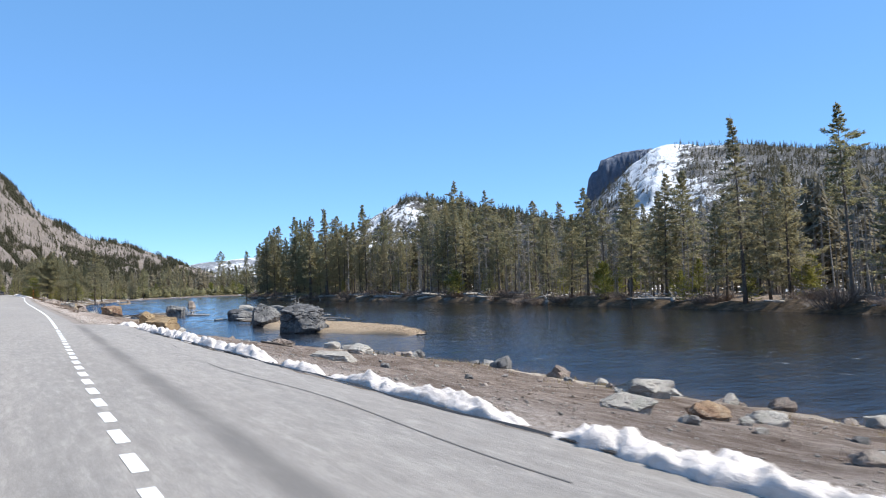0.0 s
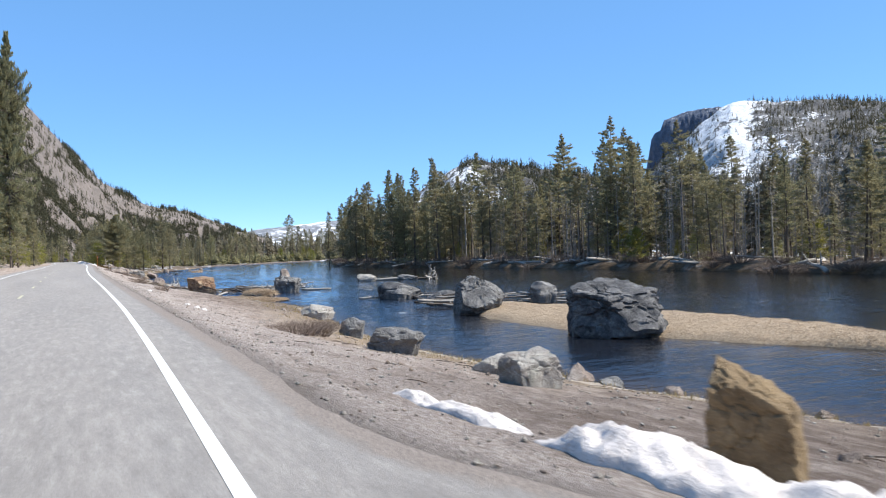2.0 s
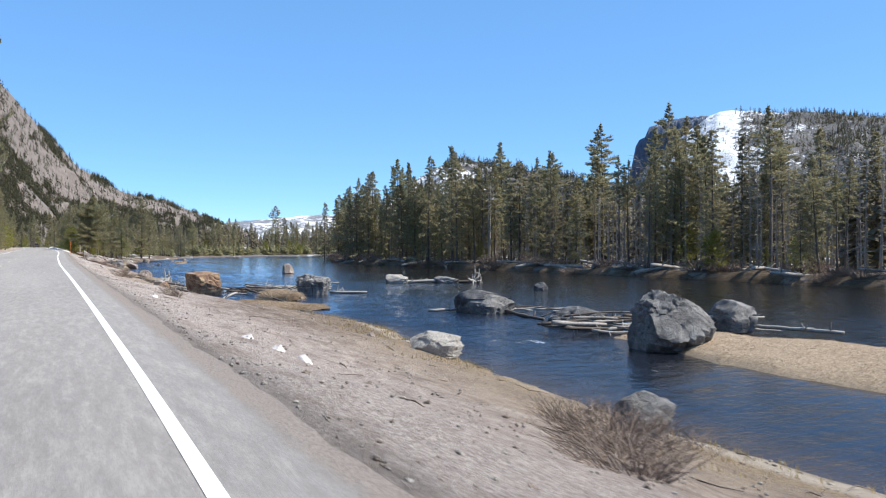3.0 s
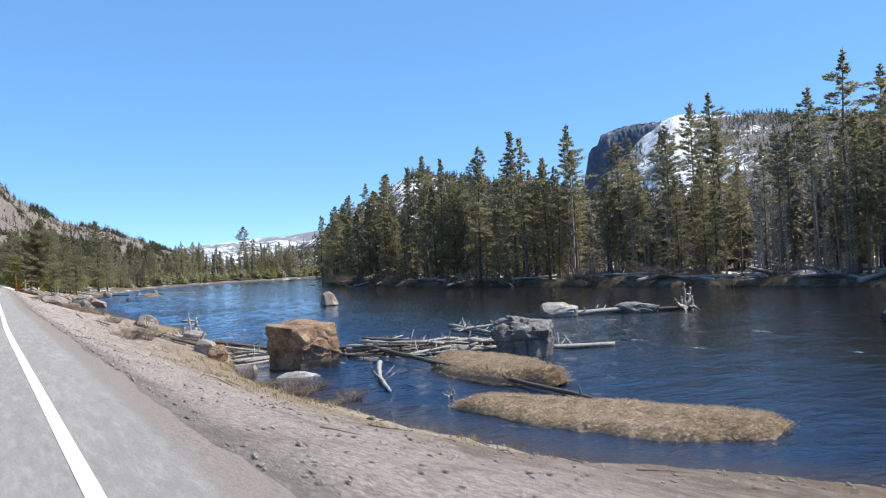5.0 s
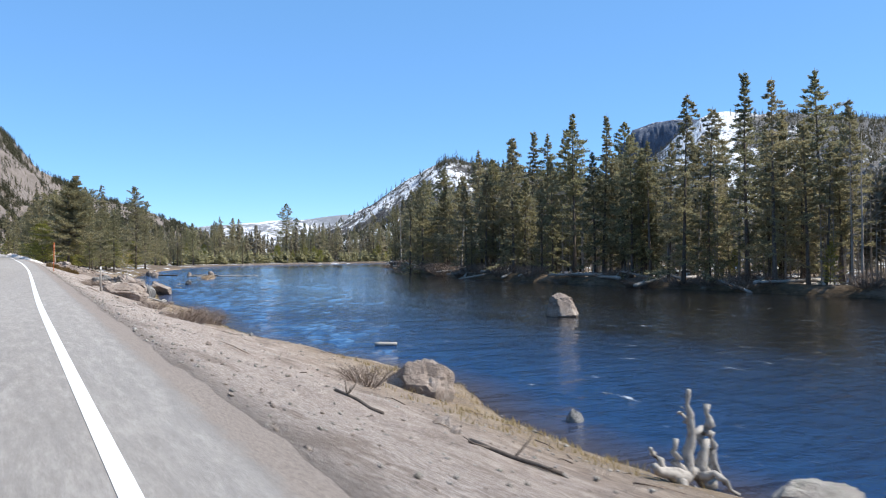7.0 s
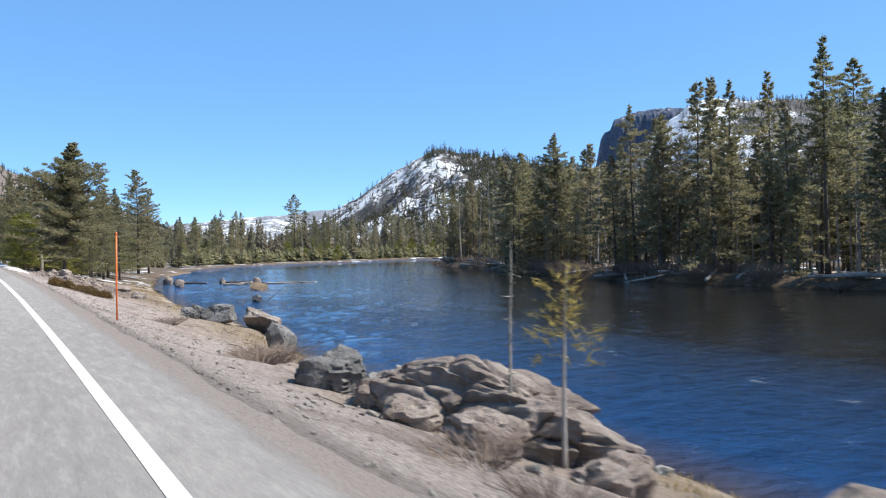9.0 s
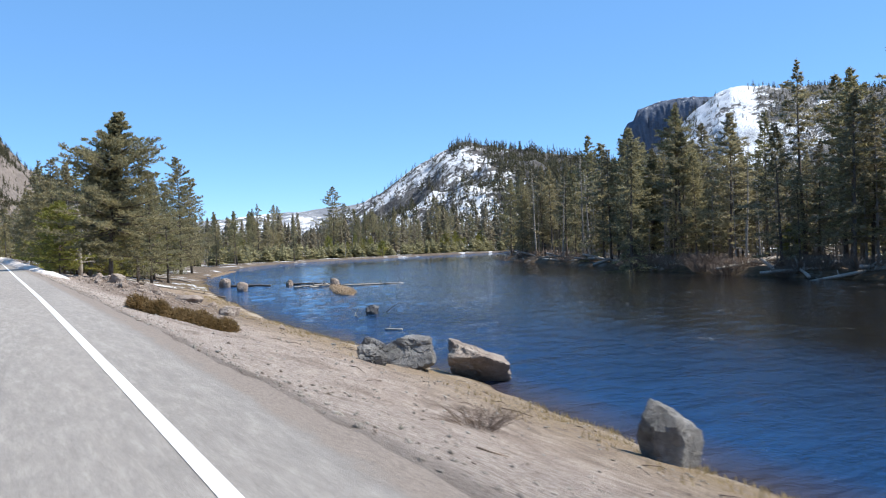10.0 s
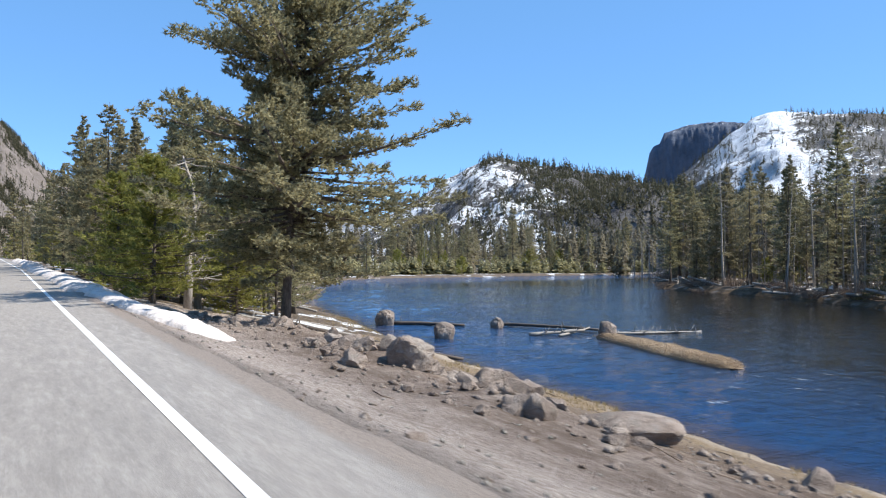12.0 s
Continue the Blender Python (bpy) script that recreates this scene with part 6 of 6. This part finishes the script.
def dead_pine(x, y, height, seed):
    """A weathered dead pine with crooked bare boughs."""
    rng = random.Random(seed)
    root = thing("dead_pine", "weathered grey dead pine with crooked bare boughs", "dead tree", "trees beside the road", at=on_ground(x, y))
    pts = [Vector((rng.gauss(0, 0.05) * i, rng.gauss(0, 0.05) * i, height * i / 6 - (0.3 if i == 0 else 0))) for i in range(7)]
    part("trunk", mesh_of("dead_trunk", *tube(pts, [(0.2 - 0.027 * i) for i in range(7)], 8), BARK_PALE), root)
    V, F = [], []
    for k in range(56):
        h = rng.uniform(0.12, 0.98)
        i = min(int(h * 6), 5)
        p = pts[i].lerp(pts[i + 1], h * 6 - i)
        a, ln = rng.uniform(0, 6.28), rng.uniform(0.5, 2.1) * (1.15 - 0.6 * h)
        d1 = Vector((math.cos(a), math.sin(a), rng.uniform(-0.35, 0.3)))
        q = p + d1 * ln * 0.5
        e = q + (d1 + Vector((rng.gauss(0, 0.45), rng.gauss(0, 0.45), rng.uniform(-0.3, 0.6)))) * ln * 0.5
        for way, rad in (((p, q, e), (0.04, 0.026, 0.01)), ((q, q + (e - q) * 0.4 + Vector((rng.gauss(0, 0.2), rng.gauss(0, 0.2), rng.uniform(-0.1, 0.3)))), (0.018, 0.006))):
            v, f = tube(way, rad, 4)
            o = len(V)
            V.extend(v)
            F.extend(tuple(n + o for n in g) for g in f)
    part("bough_frame", mesh_of("dead_boughs", V, F, BARK_PALE), root)


dead_pine(10.7, 261.0, 6.6, 5)
dead_pine(11.9, 264.5, 5.4, 6)

# ---- loose rocks ----
ROCKS = [boulder_mesh("rock", 900 + k, (1.0, 0.8, 0.62), (ROCK_PALE, ROCK_PINK, ROCK_GREY, ROCK_PALE, ROCK_PINK)[k % 5], 3, rough=0.07, cuts=7) for k in range(10)]


def loose_rock(x, y, size, index, seed, label="loose angular rock on the bank", group="loose rocks on the bank"):
    ob = tagged(new("rock", ROCKS[index % 10]), label, "rock", group)
    px = on_ground(x, y, -0.2 * size)
    ob.matrix_world = pose(*px, (seed * 37) % 30 - 15, (seed * 53) % 30 - 15, seed * 71.0) @ Matrix.Diagonal((size, size, size, 1))


rng = random.Random(77)
for k in range(170):
    s = rng.random()
    x, y = 9.6 + 6.6 * rng.random() ** 1.2, 234 + 22 * s
    loose_rock(x, y, rng.choice((0.18, 0.24, 0.32, 0.42, 0.55, 0.75)), rng.choice((1, 1, 6, 6, 4, 9)), k, "angular rock in a heap below the pine", "rock heap below the pine")
for k in range(45):
    y = rng.uniform(2, 44)
    loose_rock(rng.uniform(8.0, float(shore_near(y)) + 0.1), y, rng.choice((0.18, 0.22, 0.3, 0.4)), rng.randrange(10), k)
for k in range(34):
    y = rng.uniform(4, 58)
    loose_rock(float(shore_near(y)) - rng.uniform(-0.2, 0.9), y, rng.choice((0.4, 0.55, 0.75, 0.95)), rng.randrange(10), k + 5, "pale rock along the water's edge", "rocks along the shore")
for k in range(40):
    y = rng.uniform(60, 235)
    s = rng.random() ** 0.7
    x = float(pave_edge(y)) + 1.6 + s * (float(shore_near(y)) - float(pave_edge(y)) - 1.4)
    loose_rock(x, y, rng.choice((0.12, 0.16, 0.22, 0.35)), rng.randrange(10), k + 9)
for k, (x, y, s) in enumerate(((6.8, 231.9, 0.24), (6.72, 232.9, 0.16), (6.24, 233.4, 0.11), (4.95, 93.1, 0.1), (5.15, 91.7, 0.12), (5.5, 91.6, 0.1), (5.3, 196.5, 0.07))):
    loose_rock(x, y, s, 4 + 5 * (k % 2), k, "small dark stone on the road shoulder", "stones on the shoulder")

# far bank: fallen trunks and old snow
rng = random.Random(88)
for k in range(120):
    y = rng.uniform(28, 345)
    x = float(shore_far(y)) + rng.uniform(0.6, 6)
    i = rng.randrange(6)
    i = i - 1 if i % 3 == 2 else i
    ob = tagged(new_log("fallen_tree", LOGS[i]), "fallen grey tree trunk on the far bank", "log", "fallen trees on the far bank")
    q = rng.uniform(1.3, 2.6)
    ob.matrix_world = pose(*on_ground(x, y, 0.25), 0, rng.uniform(-14, 10), rng.uniform(0, 180)) @ Matrix.Diagonal((q, q, q, 1))
for k in range(110):
    y = rng.uniform(28, 345)
    ob = tagged(new("shrub", SHRUBS[k % 3]), "bare brown brush along the far bank", "shrub", "brush on the far bank")
    q = rng.uniform(1.2, 2.6)
    ob.matrix_world = pose(*on_ground(float(shore_far(y)) + rng.uniform(0.2, 4.5), y), 0, 0, k * 50.0) @ Matrix.Diagonal((q * 1.4, q * 1.4, q, 1))
SNOW_PATCH = []
for k in range(3):
    U, V2 = np.meshgrid(np.linspace(-1, 1, 19), np.linspace(-1, 1, 19), indexing="ij")
    r = np.hypot(U, V2) * (1 + 0.25 * wobble(U * 3, V2 * 3, 1.0, k))
    SNOW_PATCH.append(big_mesh("snow_patch", np.stack([U.ravel(), V2.ravel(), (0.34 * np.clip(1 - r ** 2, -0.4, 1) * (1 + 0.3 * wobble(U * 6, V2 * 6, 1.0, k + 3))).ravel()], 1), grid_faces(19, 19), SNOW))
for k in range(140):
    y = rng.uniform(60, 350) if k < 128 else rng.uniform(406, 414)
    x = float(shore_far(y)) + rng.uniform(4.6, 16) if k < 128 else rng.uniform(60, 170)
    ob = tagged(new("snow_patch", SNOW_PATCH[k % 3]), "flat patch of old snow under trees", "snow patch", "snow patches on the far bank")
    ob.matrix_world = pose(*on_ground(x, y, 0.02), 0, 0, rng.uniform(60, 120)) @ Matrix.Diagonal((rng.uniform(1.2, 3.2), rng.uniform(0.5, 1.2), rng.uniform(0.3, 0.55), 1))


# ---- a far car ----
def far_car(x, y):
    """A dark sport utility car with windows, wheels and lamps."""
    paint, glass, rubber = Nodes("dark_car_paint", 0.3), Nodes("car_glass", 0.08), Nodes("tyre_rubber", 0.9)
    paint.color(paint.mix(paint.noise(paint.coords(), 3, 3), (0.05, 0.05, 0.055), (0.09, 0.09, 0.1)))
    glass.color(glass.mix(glass.noise(glass.coords(), 2, 2), (0.02, 0.025, 0.03), (0.04, 0.045, 0.05)))
    rubber.color(rubber.mix(rubber.noise(rubber.coords(), 20, 3), (0.02, 0.02, 0.02), (0.05, 0.05, 0.05)))
    root = thing("car", "dark car far ahead on the road", "car", at=(x, y, float(road_level(y))), turn=2)

    def box(x0, x1, y0, y1, z0, z1, taper=0.0, bevel=0.06):
        bm = bmesh.new()
        bmesh.ops.create_cube(bm, size=1.0)
        for v in bm.verts:
            top = v.co.z > 0
            v.co = Vector(((x0 + x1) / 2 + v.co.x * (x1 - x0) * (1 - taper * top), (y0 + y1) / 2 + v.co.y * (y1 - y0) * (1 - taper * 1.4 * top), z1 if top else z0))
        bmesh.ops.bevel(bm, geom=bm.edges[:], offset=bevel, segments=3, affect="EDGES")
        made = bpy.data.meshes.new("car_part")
        bm.to_mesh(made)
        bm.free()
        return made

    for name, made, mat in (("body", box(-0.92, 0.92, -2.25, 2.25, 0.32, 1.0, 0.04, 0.12), paint.mat), ("cabin", box(-0.82, 0.82, -2.0, 1.1, 0.95, 1.68, 0.14, 0.1), paint.mat), ("rear_window", box(-0.66, 0.66, -2.03, -1.8, 1.08, 1.5, 0.05, 0.02), glass.mat)):
        made.materials.append(mat)
        part(name, made, root)
    for sx in (-0.86, 0.86):
        made = box(sx - 0.012, sx + 0.012, -1.7, 0.8, 1.08, 1.5, 0.0, 0.005)
        made.materials.append(glass.mat)
        part("side_window", made, root)
        lamp = box(sx * 0.92 - 0.1, sx * 0.92 + 0.1, -2.3, -2.18, 0.8, 1.0, 0, 0.02)
        red = Nodes("red_lamp", 0.3)
        red.color(red.mix(red.noise(red.coords(), 5, 2), (0.4, 0.03, 0.02), (0.5, 0.05, 0.03)))
        lamp.materials.append(red.mat)
        part("tail_lamp", lamp, root)
        for sy in (-1.4, 1.4):
            part("wheel", mesh_of("wheel", *tube([(sx - 0.1, sy, 0.33), (sx - 0.08, sy, 0.33), (sx + 0.08, sy, 0.33), (sx + 0.1, sy, 0.33)], [0.26, 0.33, 0.33, 0.26], 20), rubber.mat), root)


far_car(float(edge_line(425)) - 1.75, 425)

# ---- grass and gravel ----
def blades(name, label, places, material, height, lean=0.5, level=None):
    r = np.random.RandomState(len(places))
    xy = np.repeat(np.array(places), 5, 0)
    n = len(xy)
    xy = xy + r.randn(n, 2) * 0.07
    z = np.maximum(WATER, ground_level(xy[:, 0], xy[:, 1])) if level is None else np.repeat(level, 5)
    a, h = r.rand(n) * 6.28, height * (0.5 + 0.8 * r.rand(n))
    e = (h * lean * 1.6 * r.rand(n))[:, None] * np.stack([np.cos(a), np.sin(a)], 1)
    foot = np.stack([xy[:, 0], xy[:, 1], z - 0.02], 1)
    wide = 0.012 * np.stack([np.sin(a), -np.cos(a), 0 * a], 1)
    tip = np.stack([xy[:, 0] + e[:, 0], xy[:, 1] + e[:, 1], z + h], 1)
    v = np.stack([foot - wide, foot + wide, tip], 1).reshape(-1, 3)
    return tagged(new(name, big_mesh(name, v, np.arange(3 * n).reshape(-1, 3), material, False)), label, "grass", kind="stuff")


rng = random.Random(99)
spots = []
for k in range(9000):
    y = rng.uniform(0, 290)
    d = rng.random() ** 2.2 * 3.0
    if math.sin(y * 0.7) + math.sin(y * 0.23 + 1) + rng.uniform(-1.2, 1.2) > 0.35 and (y > 45 or rng.random() < 0.4):
        spots.append((float(shore_near(y)) - 0.08 - d, y))
blades("shore_grass", "dry golden grass along the water's edge", spots, STRAW, 0.12)


_p = np.concatenate([np.repeat(q, 4, 0) for q in BAR_POINTS])
_p = _p[_p[:, 2] > WATER + 0.06]
_p[:, :2] += np.random.RandomState(4).randn(len(_p), 2) * 0.1
blades("bar_grass", "matted dry grass on the sandbars", _p[:, :2], MATTED, 0.024, 4.0, _p[:, 2])


def gravel(name, label, count, seed, where, lo, hi, material):
    """Small stones in one mesh, each a rough eight-sided lump."""
    r = np.random.RandomState(seed)
    xy = np.array([where(r) for _ in range(count)])
    z = np.maximum(WATER, ground_level(xy[:, 0], xy[:, 1]))
    s = lo + (hi - lo) * r.rand(count) ** 3
    base = np.array([(1, 0, 0), (-1, 0, 0), (0, 1, 0), (0, -1, 0), (0, 0, 0.8), (0, 0, -0.6)], float)
    tri = np.array([(0, 2, 4), (2, 1, 4), (1, 3, 4), (3, 0, 4), (2, 0, 5), (1, 2, 5), (3, 1, 5), (0, 3, 5)])
    jit = base[None] * (0.7 + 0.6 * r.rand(count, 6, 1)) + 0.25 * r.randn(count, 6, 3)
    ang = r.rand(count) * 6.28
    c, si = np.cos(ang), np.sin(ang)
    rot = np.stack([np.stack([c, -si, 0 * c], 1), np.stack([si, c, 0 * c], 1), np.stack([0 * c, 0 * c, 1 + 0 * c], 1)], 1)
    v = np.einsum("nij,nkj->nki", rot, jit) * s[:, None, None] + np.stack([xy[:, 0], xy[:, 1], z + s * 0.15], 1)[:, None]
    f = tri[None] + (np.arange(count) * 6)[:, None, None]
    return tagged(new(name, big_mesh(name, v.reshape(-1, 3), f.reshape(-1, 3), material, False)), label, "gravel", kind="stuff")


def on_bank(r):
    y = r.uniform(0, 262)
    t = r.rand() ** 1.3
    xe = float(pave_edge(y))
    return xe + 0.1 + t * (float(shore_near(y)) - xe), y


gravel("gravel", "pale gravel and small stones on the bank", 26000, 5, on_bank, 0.007, 0.042, ROCK_PALE)
gravel("dark_gravel", "dark gravel and small stones on the bank", 9000, 6, on_bank, 0.007, 0.036, ROCK_PINK)


def on_turnout_bank(r):
    y = 2 + 62 * r.rand()
    xe = float(pave_edge(y))
    return xe + 0.8 + r.rand() * (float(shore_near(y)) - xe - 0.8), y


def in_heap(r):
    return 9.0 + 7.4 * r.rand() ** 1.1, 230 + 26 * r.rand()


gravel("rubble", "small angular rubble in the dirt below the pine", 700, 7, in_heap, 0.04, 0.13, ROCK_PINK)


SOIL_CLOD = rock_material("dry_soil_clods", (0.2, 0.15, 0.118), (0.33, 0.26, 0.21), (0.46, 0.38, 0.32), (0.36, 0.29, 0.24), 0.3)
gravel("soil_clods", "brown clods and broken stones on the bank", 900, 8, on_turnout_bank, 0.02, 0.06, SOIL_CLOD)


def twig_litter(count, seed):
    """Short dry sticks lying over the bank, in one mesh."""
    r = random.Random(seed)
    V, F = [], []
    for _ in range(count):
        y = r.uniform(4, 262)
        xe, xs = float(pave_edge(y)), float(shore_near(y))
        x = xe + 1.0 + (xs - xe - 1.1) * r.random() ** 0.6
        a, ln = r.uniform(0, 6.28), r.uniform(0.15, 0.75)
        d = (math.cos(a) * ln / 2, math.sin(a) * ln / 2)
        ends = [Vector(on_ground(x + d[0] * k, y + d[1] * k, 0.02)) for k in (-1, 0.1, 1)]
        ends[1] += Vector((r.gauss(0, 0.04), r.gauss(0, 0.04), 0.02))
        v, f = tube(ends, [0.013, 0.011, 0.005], 4)
        o = len(V)
        V.extend(v)
        F.extend(tuple(i + o for i in q) for q in f)
    return tagged(new("twig_litter", mesh_of("twig_litter", V, F, TWIG)), "dry sticks and twigs littering the bank", "twigs", kind="stuff")


twig_litter(420, 12)
